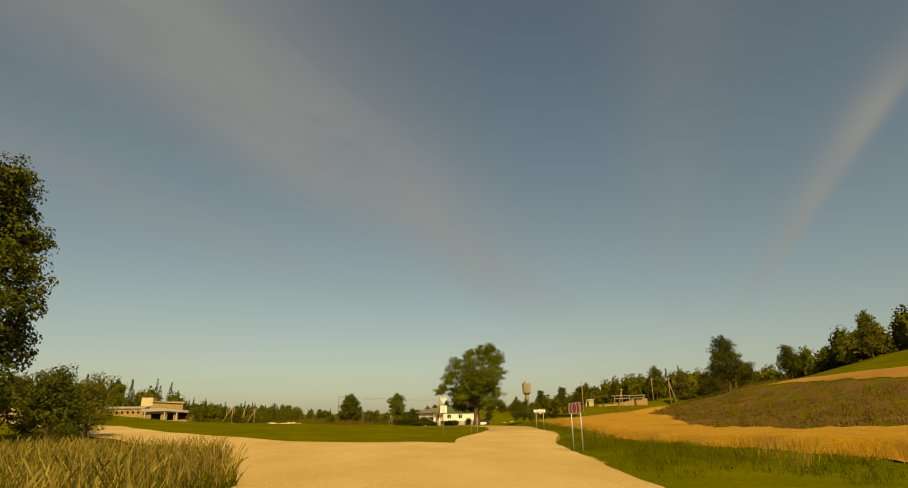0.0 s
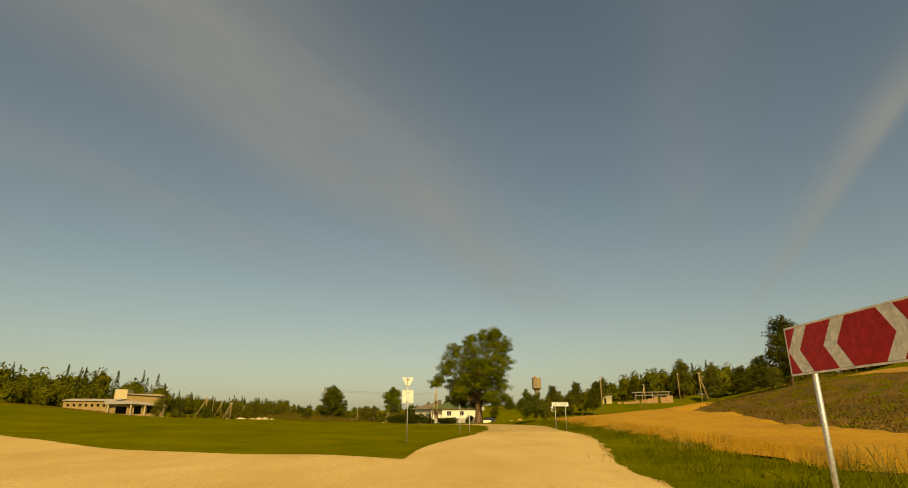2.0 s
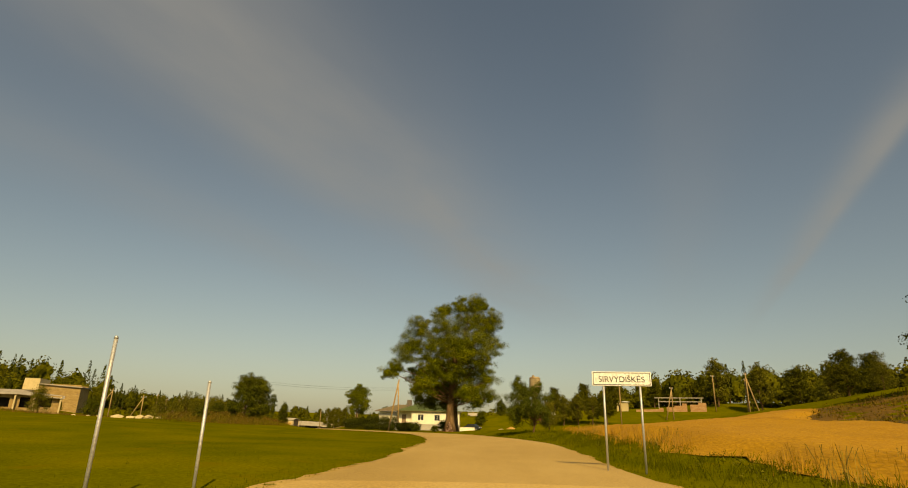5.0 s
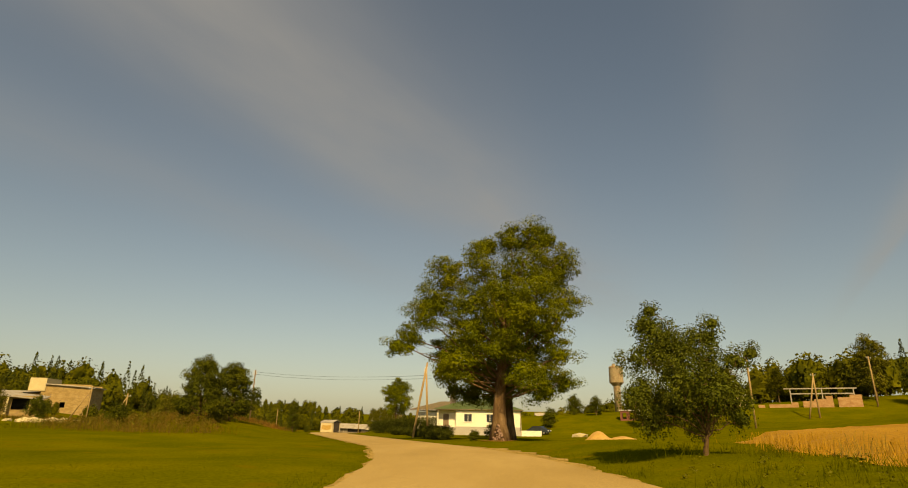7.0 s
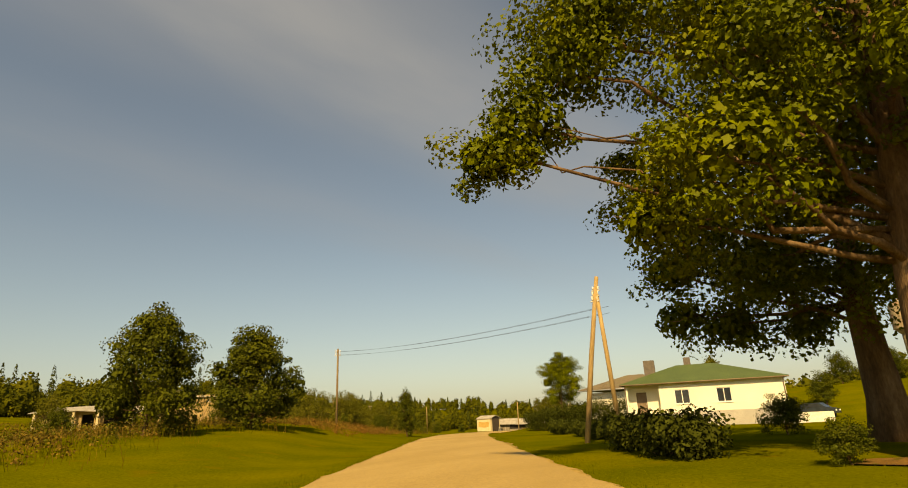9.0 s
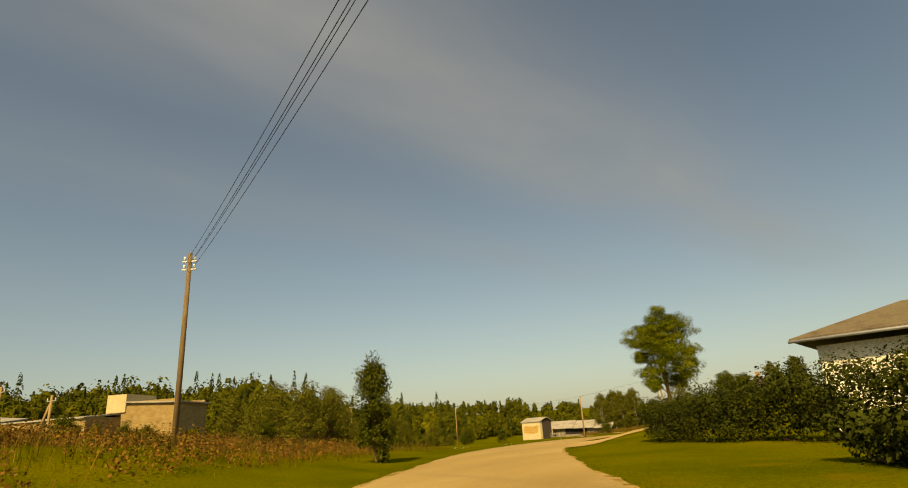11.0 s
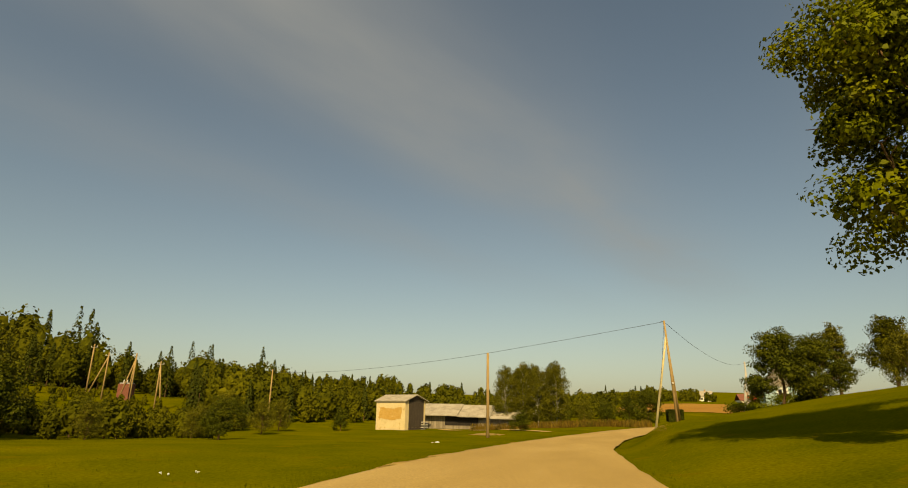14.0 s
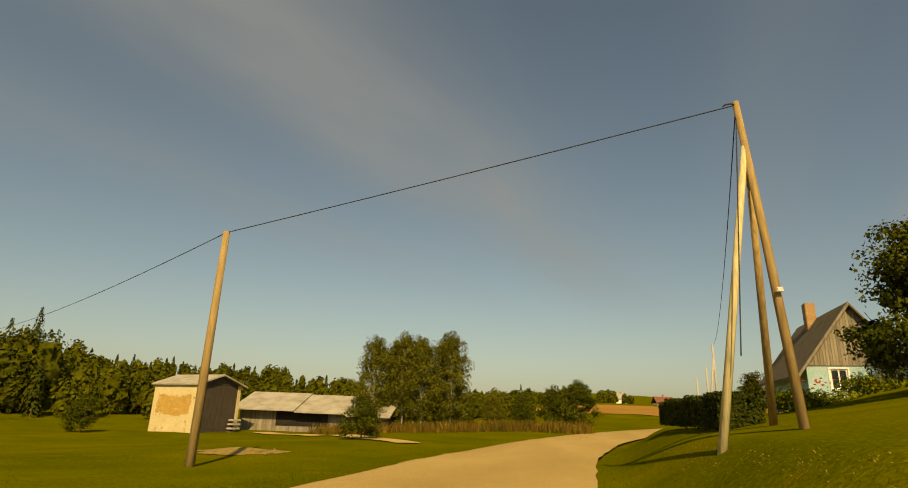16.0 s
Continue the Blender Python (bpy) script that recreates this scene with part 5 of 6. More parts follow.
for k, (x0, x1, dz) in enumerate(((-0.5, 5.6, 0.0), (5.62, 10.4, -0.16), (10.42, 14.6, -0.36))):
    part("roof_section", roof_mesh([(x0, -0.9, LH - 0.15 + dz), (x1, -0.9, LH - 0.2 + dz), (x1, LD / 2, LH + 1.45 + dz), (x0, LD / 2, LH + 1.5 + dz), (x1, LD + 0.8, LH - 0.2 + dz), (x0, LD + 0.8, LH - 0.15 + dz)], [(0, 1, 2, 3), (3, 2, 4, 5)], 0.1, SLATE, "roof_section"), barn)

# blue cottage with a boarded gable
cg = 2.6
cottage = thing("cottage", (-17.6, 292.3, cg), "old blue-washed cottage with boarded gable and mossy roof", "house", turn=-8.5)
CW, CL, CH, CR = 4.9, 9.4, 2.15, 3.3
cw = [(1.15, 2.0, 0.75, 1.85), (3.5, 4.35, 0.75, 1.85)]
part("gable_wall", wall_holes(CW, CH, 0.25, cw, BLUE_WALL, "gable_wall", -1.2), cottage, "pale blue limewashed wall")
part("left_wall", Build().box((0, 0.252, -1.2), (0.25, CL, CH)).mesh("left_wall", BLUE_WALL), cottage)
part("right_wall", Build().box((CW - 0.25, 0.252, -1.2), (CW, CL, CH)).mesh("right_wall", BLUE_WALL), cottage)
part("rear_wall", Build().box((0.252, CL - 0.25, -1.2), (CW - 0.252, CL, CH)).mesh("rear_wall", BLUE_WALL), cottage)
# dark panel holds the painted shade of the cottage room
part("inner_dark", Build().box((0.3, 1.0, -0.5), (CW - 0.3, 1.05, CH)).mesh("inner_dark", DARK), cottage, "near-black panel painted as the room's shade")
for q in cw:
    window(cottage, *q, y=0.03, bars=1)
    part("surround", Build().box((q[0] - 0.1, -0.03, q[2] - 0.1), (q[0] - 0.001, -0.002, q[3] + 0.1)).box((q[1] + 0.001, -0.03, q[2] - 0.1), (q[1] + 0.1, -0.002, q[3] + 0.1)).box((q[0], -0.03, q[3] + 0.001), (q[1], -0.002, q[3] + 0.1)).mesh("surround", WHITE_FRAME), cottage, "cream painted window surround")
n_b = 32
for k in range(n_b):
    a, b = k * CW / n_b, (k + 1) * CW / n_b - 0.012
    za, zb = CH + CR * (1 - abs(2 * a / CW - 1)), CH + CR * (1 - abs(2 * b / CW - 1))
    za, zb = max(za, CH + 0.02), max(zb, CH + 0.02)
    y = -0.05 - 0.012 * (k % 2)
    part("gable_board", Build().add([(a, y, CH - 0.12), (b, y, CH - 0.12), (b, y, zb - 0.06), (a, y, za - 0.06), (a, 0.0, CH - 0.12), (b, 0.0, CH - 0.12), (b, 0.0, zb - 0.06), (a, 0.0, za - 0.06)], [(0, 1, 2, 3), (7, 6, 5, 4), (0, 4, 5, 1), (1, 5, 6, 2), (2, 6, 7, 3), (3, 7, 4, 0)]).mesh("gable_board", OLD_WOOD), cottage)
ov, se = 0.4, 0.55
k = se * CR / (CW / 2)
croof = part("roof", roof_mesh([(-se, -ov, CH - k + 0.1), (CW / 2, -ov, CH + CR + 0.1), (CW / 2, CL + ov, CH + CR + 0.1), (-se, CL + ov, CH - k + 0.1), (CW + se, -ov, CH - k + 0.1), (CW + se, CL + ov, CH - k + 0.1)], [(0, 1, 2, 3), (1, 4, 5, 2)], 0.14, MOSS_ROOF, "roof"), cottage)
part("barge_board", Build().add([(-se, -ov - 0.04, CH - k - 0.12), (CW / 2, -ov - 0.04, CH + CR - 0.12), (CW / 2, -ov - 0.04, CH + CR + 0.12), (-se, -ov - 0.04, CH - k + 0.12), (-se, -ov - 0.003, CH - k - 0.12), (CW / 2, -ov - 0.003, CH + CR - 0.12), (CW / 2, -ov - 0.003, CH + CR + 0.12), (-se, -ov - 0.003, CH - k + 0.12)], [(0, 1, 2, 3), (7, 6, 5, 4), (0, 4, 5, 1), (3, 2, 6, 7), (0, 3, 7, 4)]).mesh("barge_board", OLD_WOOD), croof)
part("chimney", bevelled((CW / 2 - 0.6, 5.2, CH + CR - 0.7), (CW / 2 + 0.0, 5.9, CH + CR + 1.1), RED_BRICK, "chimney", 0.03), croof, "pale brick chimney stack")

# second house half hidden behind its tall hedge
h2 = thing("hedged_house", (-12.9, 207.4, float(ground(-10, 212))), "dark-roofed house mostly hidden behind a tall hedge", "house", turn=-14)
part("wall", Build().box((0.5, 0.5, -0.6), (9, 8, 3.6)).mesh("wall", PLASTER), h2)
part("roof", roof_mesh([(-0.4, -0.4, 4.0), (9.9, -0.4, 4.0), (9.9, 8.9, 4.0), (-0.4, 8.9, 4.0), (4.0, 4.2, 5.6), (6.0, 4.2, 5.6)], [(0, 1, 5, 4), (1, 2, 5), (2, 3, 4, 5), (3, 0, 4)], 0.12, MOSS_ROOF, "roof"), h2)
part("gutter", Build().tube([(-0.45, -0.45, 3.85), (9.9, -0.45, 3.85)], [0.07, 0.07], 8).mesh("gutter", STEEL, True), h2)

# low brick wall ruin, shed and board behind the wheat
bw0 = thing("brick_ruin", (56.0, 226.0, float(ground(56, 226)) - 0.2), "long low ruined red-brick wall with bare beams", "ruin", turn=-20)
rng = np.random.default_rng(77)
for k in range(9):
    h = 0.2 + 0.8 * rng.random() + 0.08 * k
    part("wall_stub", Build().box((k * 2.0 + 0.01, 0, -1.5 + 0.15 * k), (k * 2.0 + (1.99 if k % 3 else 1.2), 0.5, h + 0.2 * k)).mesh("wall_stub", RED_BRICK), bw0)
for z, x0, x1 in ((3.9, 5, 17.5), (2.9, 6, 17.0)):
    part("beam", Build().box((x0, 0.6, z), (x1, 0.85, z + 0.22)).mesh("beam", SLATE), bw0, "pale bare concrete beam")
for x in (6.0, 11.5, 16.8):
    part("beam_post", Build().box((x, 0.62, -0.5), (x + 0.2, 0.82, 3.9)).mesh("beam_post", SLATE), bw0)
shed = thing("white_shed", on_ground(51.5, 228.5), "small white rendered shed with flat roof", "shed", turn=-20)
part("walls", wall_holes(3.0, 2.5, 2.4, [(0.5, 1.2, 0, 1.9)], LIGHT_RENDER, "walls", -0.4), shed)
part("roof", Build().box((-0.2, -0.3, 2.52), (3.2, 2.6, 2.7)).mesh("roof", SIGN_WHITE), shed)
# dark sheet closes the opening as painted shade
part("doorway_shade", Build().box((0.5, 0.5, 0), (1.2, 0.55, 1.9)).mesh("doorway_shade", DARK), shed)
notice = thing("notice_panel", on_ground(31.5, 219.4), "white panel with faded picture on two legs", "panel", turn=-12)
part("panel", bevelled((-1.15, -0.04, 0.25), (1.15, 0.04, 2.0), SIGN_WHITE, "panel", 0.02), notice)
for x in (-0.8, 0.8):
    part("leg", Build().box((x - 0.05, 0.045, -0.3), (x + 0.05, 0.14, 1.9)).mesh("leg", STEEL), notice)
part("picture", Build().box((-0.5, -0.048, 0.6), (0.45, -0.044, 1.6)).mesh("picture", DARK_WOOD), notice, "dark faded patch")
red_hut = thing("small_hut", on_ground(27.2, 220.3), "small dark red hut beside a white panel", "hut", turn=-12)
part("walls", wall_holes(3.2, 2.0, 2.0, [(0.4, 1.2, 0.4, 1.6), (1.8, 2.8, 0.4, 1.6)], RED_ROOF, "walls", -0.3), red_hut)
part("roof", Build().box((-0.2, -0.2, 2.02), (3.4, 2.2, 2.15)).mesh("roof", SIGN_WHITE), red_hut)

# far houses beyond the bend
for x, y, w, d, h, rm, lab, tn in ((17, 629, 8.5, 7, 3.0, SLATE, "small far cream house with grey roof", 8), (30, 569, 9, 7, 1.6, RED_ROOF, "far low barn with dull red roof", 10), (58, 576, 9.5, 8, 2.2, TERRACOTTA, "far house with bright orange roof", 5)):
    z = float(ground(x + w / 2, y + d / 2))
    fh = thing("far_house", (x, y, z), lab, "house", "houses on the far slope", turn=tn)
    part("walls", wall_holes(w, h, d, [(1.0, 2.0, 0.9, 2.0 if h > 2 else 1.5), (w - 3, w - 1.6, 0.9, 2.0 if h > 2 else 1.5)], PLASTER, "walls", -1.5), fh)
    part("panes", Build().box((0.9, 0.3, 0.7), (w - 0.9, 0.35, min(2.1, h - 0.05))).mesh("panes", GLASS), fh)
    part("roof", roof_mesh([(-0.5, -0.6, h), (w + 0.5, -0.6, h), (w + 0.5, d / 2, h + 3.4), (-0.5, d / 2, h + 3.4), (w + 0.5, d + 0.6, h), (-0.5, d + 0.6, h)], [(0, 1, 2, 3), (3, 2, 4, 5)], 0.2, rm, "roof"), fh)
    part("chimney", Build().box((w / 2, d / 2 - 0.4, h + 2.8), (w / 2 + 0.7, d / 2 + 0.4, h + 4.4)).mesh("chimney", RED_BRICK), fh)

# ---- garden plants, bushes and single trees ----
def hedge_meshes(seed, length, depth, height, leaf, mat, n_clump=60, per=50):
    rng = np.random.default_rng(seed)
    k = int(n_clump)
    c = np.stack([rng.random(k) * length, (rng.random(k) - 0.5) * depth * 0.8, 0.2 + rng.random(k) ** 0.8 * (height - 0.35)], 1)
    v = leaf_pieces(rng, c, np.full(k, depth * 0.26) * (0.8 + 0.5 * rng.random(k)), per, leaf)
    b = Build()
    limb(b, rng, (0.2, 0, 0.08), (length - 0.2, 0, 0.12), 0.06, 0.03, 6)
    return b.mesh("stem", BARK, True), quads("leaves", v, mat)


def hedge(name, at, label, meshes, turn=0.0, scale=1.0, group=""):
    ob = thing(name, at, label, "hedge", group, "", turn)
    ob.scale = (scale, scale, scale)
    part("stem", meshes[0], ob)
    part("leaves", meshes[1], ob)
    return ob


# shrubs between the road and the cream house
# dark needle colour puts the great tree's shade into these leaves
row = hedge_meshes(101, 4.2, 1.7, 1.15, 0.13, NEEDLE, 110, 60)
hedge("garden_hedge", on_ground(-2.7, 163.6), "clipped shrub row, shade put into its dark leaves", row, -72)
hedge("garden_hedge", on_ground(-1.1, 158.6), "clipped shrub row, shade put into its dark leaves", row, -66, 1.05)
hedge("garden_hedge", on_ground(-6.3, 176.0), "clipped shrub row, shade put into its dark leaves", row, -72, 0.85)
hedge("garden_hedge", on_ground(-8.2, 181.5), "clipped shrub row, shade put into its dark leaves", row, -70, 0.85)
hedge("garden_hedge", on_ground(-11.2, 189), "clipped shrub row, shade put into its dark leaves", row, -66, 0.95)
hedge("garden_hedge", on_ground(-13.2, 193.5), "clipped shrub row, shade put into its dark leaves", row, -64, 1.0)
tree("garden_shrub", on_ground(4.4, 172.0), "round dark shrub on the house lawn", BUSH_B, "shrub", 20, 0.62)
tree("garden_shrub", on_ground(3.6, 152.6), "small light green shrub near the great tree", BUSH_B, "shrub", 70, 0.3)

# tall rough hedge before the second house
big = hedge_meshes(103, 5.0, 3.0, 3.1, 0.145, NEEDLE, 135, 70)
hedge("tall_hedge", on_ground(-21.0, 211.4), "tall unclipped dark hedge before a house", big, -52, 0.68)
hedge("tall_hedge", on_ground(-18.0, 207.4), "tall unclipped dark hedge before a house", big, -46, 0.78)
hedge("tall_hedge", on_ground(-14.8, 204.2), "tall unclipped dark hedge before a house", big, -36, 0.88)
hedge("tall_hedge", on_ground(-11.0, 201.6), "tall unclipped dark hedge before a house", big, -26, 0.92)
tree("garden_shrub", on_ground(-19.2, 212.2), "light green leggy shrub beside the tall hedge", BUSH_C, "shrub", 10, 0.48)

# dark box hedge and flowers before the cottage
def clipped_meshes(seed, length, depth, height, leaf, mat, n):
    """A clipped hedge: leaves over a square block with soft, uneven faces, and a twiggy heart."""
    rng = np.random.default_rng(seed)
    side = rng.choice(5, n, p=[0.30, 0.24, 0.06, 0.06, 0.34])
    u, v = rng.random(n), rng.random(n)
    deep = 0.22 * rng.random(n) ** 1.6
    x = np.where(side == 2, deep, np.where(side == 3, length - deep, u * length))
    y = np.where(side == 0, -depth / 2 + deep, np.where(side == 1, depth / 2 - deep, (np.where(side > 3, v, u) - 0.5) * depth))
    z = np.where(side == 4, height - deep, 0.02 + v * (height - 0.04))
    swell = 0.05 * np.sin(x * 2.1) + 0.03 * np.sin(x * 5.3 + 1)
    c = np.stack([x, y * (1 + swell), z * (1 + swell)], 1)
    nrm = np.array([(0, -1, 0.3), (0, 1, 0.3), (-1, 0, 0.3), (1, 0, 0.3), (0, 0, 1)])[side] + rng.normal(size=(n, 3)) * 0.5
    nrm /= np.linalg.norm(nrm, axis=1)[:, None]
    a = np.cross(nrm, rng.normal(size=(n, 3)))
    a /= np.linalg.norm(a, axis=1)[:, None]
    b = np.cross(nrm, a)
    q = leaf * (0.6 + 0.8 * rng.random(n))[:, None]
    stems = Build()
    limb(stems, rng, (0.2, 0, 0.1), (length - 0.2, 0, 0.14), 0.05, 0.03, 6)
    return stems.mesh("stem", BARK, True), quads("leaves", np.stack([c - a * q * 0.5, c + b * q * 0.36, c + a * q * 0.5, c - b * q * 0.36], 1), mat)


box = clipped_meshes(105, 9.0, 1.0, 0.88, 0.075, NEEDLE, 26000)
hedge("box_hedge", tuple(np.array(on_ground(-27.9, 272.4)) - (0, 0, 0.1)), "dense dark clipped hedge at a garden corner", box, 87.5)
flowers = hedge_meshes(107, 5.0, 1.8, 1.0, 0.14, LEAF, 70, 40)
hedge("flower_bed", on_ground(-22.5, 284.6), "overgrown green flower bed before the cottage", flowers, 25)
hedge("flower_bed", on_ground(-18.2, 287.6), "overgrown green flower bed before the cottage", flowers, 5)
PETAL = material("red_petals", [(0.5, 0.05, 0.03), (0.6, 0.1, 0.05)], 0.3, 0.6, 0.05, 0.0)
rb = np.random.default_rng(109)
blooms = thing("red_flowers", on_ground(-19.6, 286.6), "cluster of small red garden flowers", "flowers")
for k in range(14):
    p = rb.normal(size=3) * (0.5, 0.3, 0.12) + (0, 0, 1.0)
    part("bloom", Build().tube([p, p + (0, 0, 0.03), p + (0, 0, 0.06)], [0.02, 0.07, 0.03], 6).mesh("bloom", PETAL), blooms)

# the two bushes in the rough meadow and what stands round them
tree("meadow_tree", on_ground(-28.3, 160.8), "bushy small broadleaf tree in rough meadow", BUSH_FINE, turn=20, scale=(1.1, 1.1, 1.28))
tree("meadow_bush", on_ground(-29.8, 171.0), "dense round dark bush in rough meadow", BUSH_FINE, "bush", 130, 1.3)
tree("meadow_bush", on_ground(-31.5, 152.0), "small dark bush in rough meadow", BUSH_B, "bush", 50, 0.62)
tree("meadow_bush", on_ground(-40.0, 178.5), "small dark bush in rough meadow", BUSH_B, "bush", 80, 0.7)
for i, (x, y, s) in enumerate(((-52, 196, 0.4), (-60, 205, 0.45), (-46, 206, 0.38), (-70, 214, 0.5), (-56, 214, 0.36), (-84, 190, 1.0), (-66, 180, 0.7))):
    tree("thicket_bush", on_ground(x, y), "dense green bush in the thicket", BUSH_C if i % 2 else BUSH_A, "bush", i * 47, s, "thicket bushes")

# willow scrub along the left of the second stretch
for i, (x, y, s, kind) in enumerate(((-79, 232.5, 1.25, 1), (-71, 231, 1.4, 1), (-60.5, 226, 1.2, 1), (-66, 228, 1.25, 1), (-61, 231, 1.15, 1), (-64, 235, 1.25, 1), (-59.5, 238, 0.7, 0), (-68, 240, 1.3, 1), (-56.5, 234, 0.6, 0), (-74, 232, 1.1, 1), (-70, 250, 0.85, 1), (-60.0, 245.6, 0.62, 1), (-64.5, 247, 1.08, 1), (-59.8, 252.5, 0.36, 1), (-64, 256, 0.44, 0), (-78, 262, 0.55, 1), (-57.5, 260.5, 0.5, 0), (-70, 266, 0.42, 1), (-84, 276, 0.38, 0), (-76, 244, 1.0, 1), (-52.5, 226.5, 0.42, 0), (-82, 252, 1.0, 1), (-92, 284, 0.36, 1), (-62.5, 264, 0.36, 1), (-67, 272, 0.5, 0), (-74, 279, 0.55, 1), (-70, 284, 0.62, 1), (-78, 290, 0.75, 0), (-73.5, 293, 0.66, 1), (-84, 296, 0.8, 1), (-68.5, 300, 0.55, 0), (-62.8, 249.2, 0.76, 0), (-66.8, 250.6, 1.1, 1), (-66.4, 254.2, 0.4, 0), (-72.5, 254.6, 1.1, 1), (-78, 258, 0.9, 1))):
    tree("willow_scrub", on_ground(x, y), "large grey-green willow bush at the wood's edge", BUSH_C if kind else BUSH_A, "bush", i * 53, s, "willow scrub")

# birches, spruce and scrub beyond the barn
for i, (x, y, s) in enumerate(((-48.0, 311.5, 0.74), (-45.4, 312.6, 0.78), (-43.2, 311.2, 0.7), (-40.6, 312.2, 0.76), (-46.6, 314.6, 0.72), (-44.2, 313.9, 0.76), (-41.6, 313.8, 0.72))):
    tree("birch", on_ground(x, y), "slender birch with pale trunk and light crown", BIRCH_T, "tree", i * 71, s, "birches by the barn")
sp = tree("young_spruce", on_ground(-41.8, 287.9), "small dark round spruce on the grass", BUSH_B, "tree", 33, 0.62)

for i, (x, y, s, m) in enumerate(((-41, 322, 0.75, BUSH_A), (-37.5, 324, 0.66, BUSH_C), (-34, 325, 0.72, BUSH_A), (-30.5, 328, 0.86, BUSH_A), (-27.5, 331, 0.95, BUSH_FINE), (-43.5, 318, 0.5, BUSH_C))):
    tree("hollow_bush", on_ground(x, y), "round dark green bush in the hollow beside the road", m, "bush", i * 73, s, "bushes in the hollow")

# trees and shrubs on the bank by the cottage
for i, (x, y, m, s, lab) in enumerate(((-19.4, 277.8, BUSH_FINE, 1.02, "round green shrub on the grass bank"), (-16.8, 277.8, BUSH_FINE, 0.85, "round green shrub on the grass bank"), (-12.2, 274.0, BUSH_C, 0.7, "light green shrub on the grass bank"), (-12.6, 286.6, TREE_B, 0.5, "tall dark broadleaf tree beside the cottage"), (-9.0, 284.5, TREE_A, 0.58, "dark broadleaf tree beside the cottage"), (-3.5, 276, TREE_A, 0.7, "dark garden tree on the bank"), (2.0, 270, TREE_B, 0.7, "dark garden tree on the bank"), (-6, 262, BUSH_B, 0.8, "round garden shrub on the bank"), (-15.4, 307, TREE_A, 0.36, "dark tree behind the cottage"), (-12.4, 316, BUSH_A, 0.5, "dark bush behind the cottage"))):
    tree("garden_tree" if m in (TREE_A, TREE_B) else "garden_shrub", on_ground(x, y), lab, m, "tree" if m in (TREE_A, TREE_B) else "shrub", i * 61, s)

# trees beyond the wheat
for i, (x, y, m, s) in enumerate(((84, 213, TREE_B, 1.0), (90, 206, TREE_A, 1.0), (79, 226, TREE_B, 1.05), (97, 190, TREE_A, 1.1), (66, 240, TREE_A, 0.7), (48, 222, TREE_A, 0.75), (54, 236, TREE_B, 0.7), (44, 236, TREE_A, 0.7), (36, 240, TREE_A, 0.65), (36, 214, BUSH_C, 0.9), (23.5, 229, BUSH_A, 0.75), (30, 213, TREE_B, 0.5), (33.5, 211.5, TREE_B, 0.58), (36.8, 210, TREE_B, 0.6), (40.2, 209, TREE_B, 0.55), (43.2, 207, TREE_A, 0.6), (20, 243, BUSH_A, 0.9), (70, 150, BUSH_C, 0.8), (88, 150, TREE_A, 0.8), (100, 136, TREE_B, 0.9), (78, 170, TREE_A, 0.85), (84, 184, TREE_B, 0.8), (13, 216, BUSH_A, 0.7), (3, 222, BUSH_A, 0.8))):
    tree("broadleaf_tree" if m in (TREE_A, TREE_B) else "bush", on_ground(x, y), "dark green broadleaf growth beyond the wheat", m, "tree", i * 37, s, "growth beyond the wheat")
small_w = tree("young_willow", on_ground(17.5, 131.0), "second young bushy willow behind the first", BUSH_C, "tree", 90, 0.55)

# tall poplar and bushes by the side road
TALL = tree_meshes(61, crown_lobes(61, 21, 8.5, 1.2, 26, 0.6, 2.0), 2.5, 0.4, 0.24, LEAF_DARK, BARK, 0.9, 72)
tree("tall_poplar", on_ground(-33.8, 39.5), "tall dark poplar beside the side road", TALL, "tree", 40)
for i, (x, y, s, m) in enumerate(((-30.0, 44.0, 1.0, BUSH_A), (-34, 50, 1.0, BUSH_A), (-30.6, 49.5, 0.85, BUSH_C), (-38, 45, 1.1, BUSH_A), (-27.2, 41.5, 0.5, BUSH_B), (-52, 80, 0.9, BUSH_B), (-60, 88, 1.0, BUSH_A), (-70, 92, 1.1, BUSH_A))):
    tree("roadside_bush", on_ground(x, y), "dark dense bush beside the side road", m, "bush", i * 67, s, "bushes by the side road")

# ---- small things on the ground ----
heap = Build()
ns, nr = 26, 9
pts = []
for j in range(nr):
    f = j / (nr - 1)
    for i in range(ns):
        a = i * 6.2832 / ns
        q = 1 + 0.16 * math.sin(3 * a + 1) + 0.1 * math.sin(7 * a)
        z = 0.85 * (1 - f ** 1.5) ** 1.5 + 0.10 * math.sin(4 * a + f * 9) * (1 - f) * f * 2
        pts.append((2.1 * f * q * math.cos(a), 1.2 * f * q * math.sin(a), z - 0.12 * f))
heap.add(pts, [(j * ns + i, (j + 1) * ns + i, (j + 1) * ns + (i + 1) % ns, j * ns + (i + 1) % ns) for j in range(nr - 1) for i in range(ns)])
sand_heap = new("sand_heap", heap.mesh("sand_heap", SAND, True))
sand_heap.matrix_world = pose(*on_ground(16.3, 166.4), 0, 0, 10) @ Matrix.Diagonal((0.95, 1.0, 1.3, 1))
tagged(sand_heap, "heap of yellow building sand on the lawn", "sand")
spill = new("sand_spill", heap.mesh("sand_spill", SAND, True))
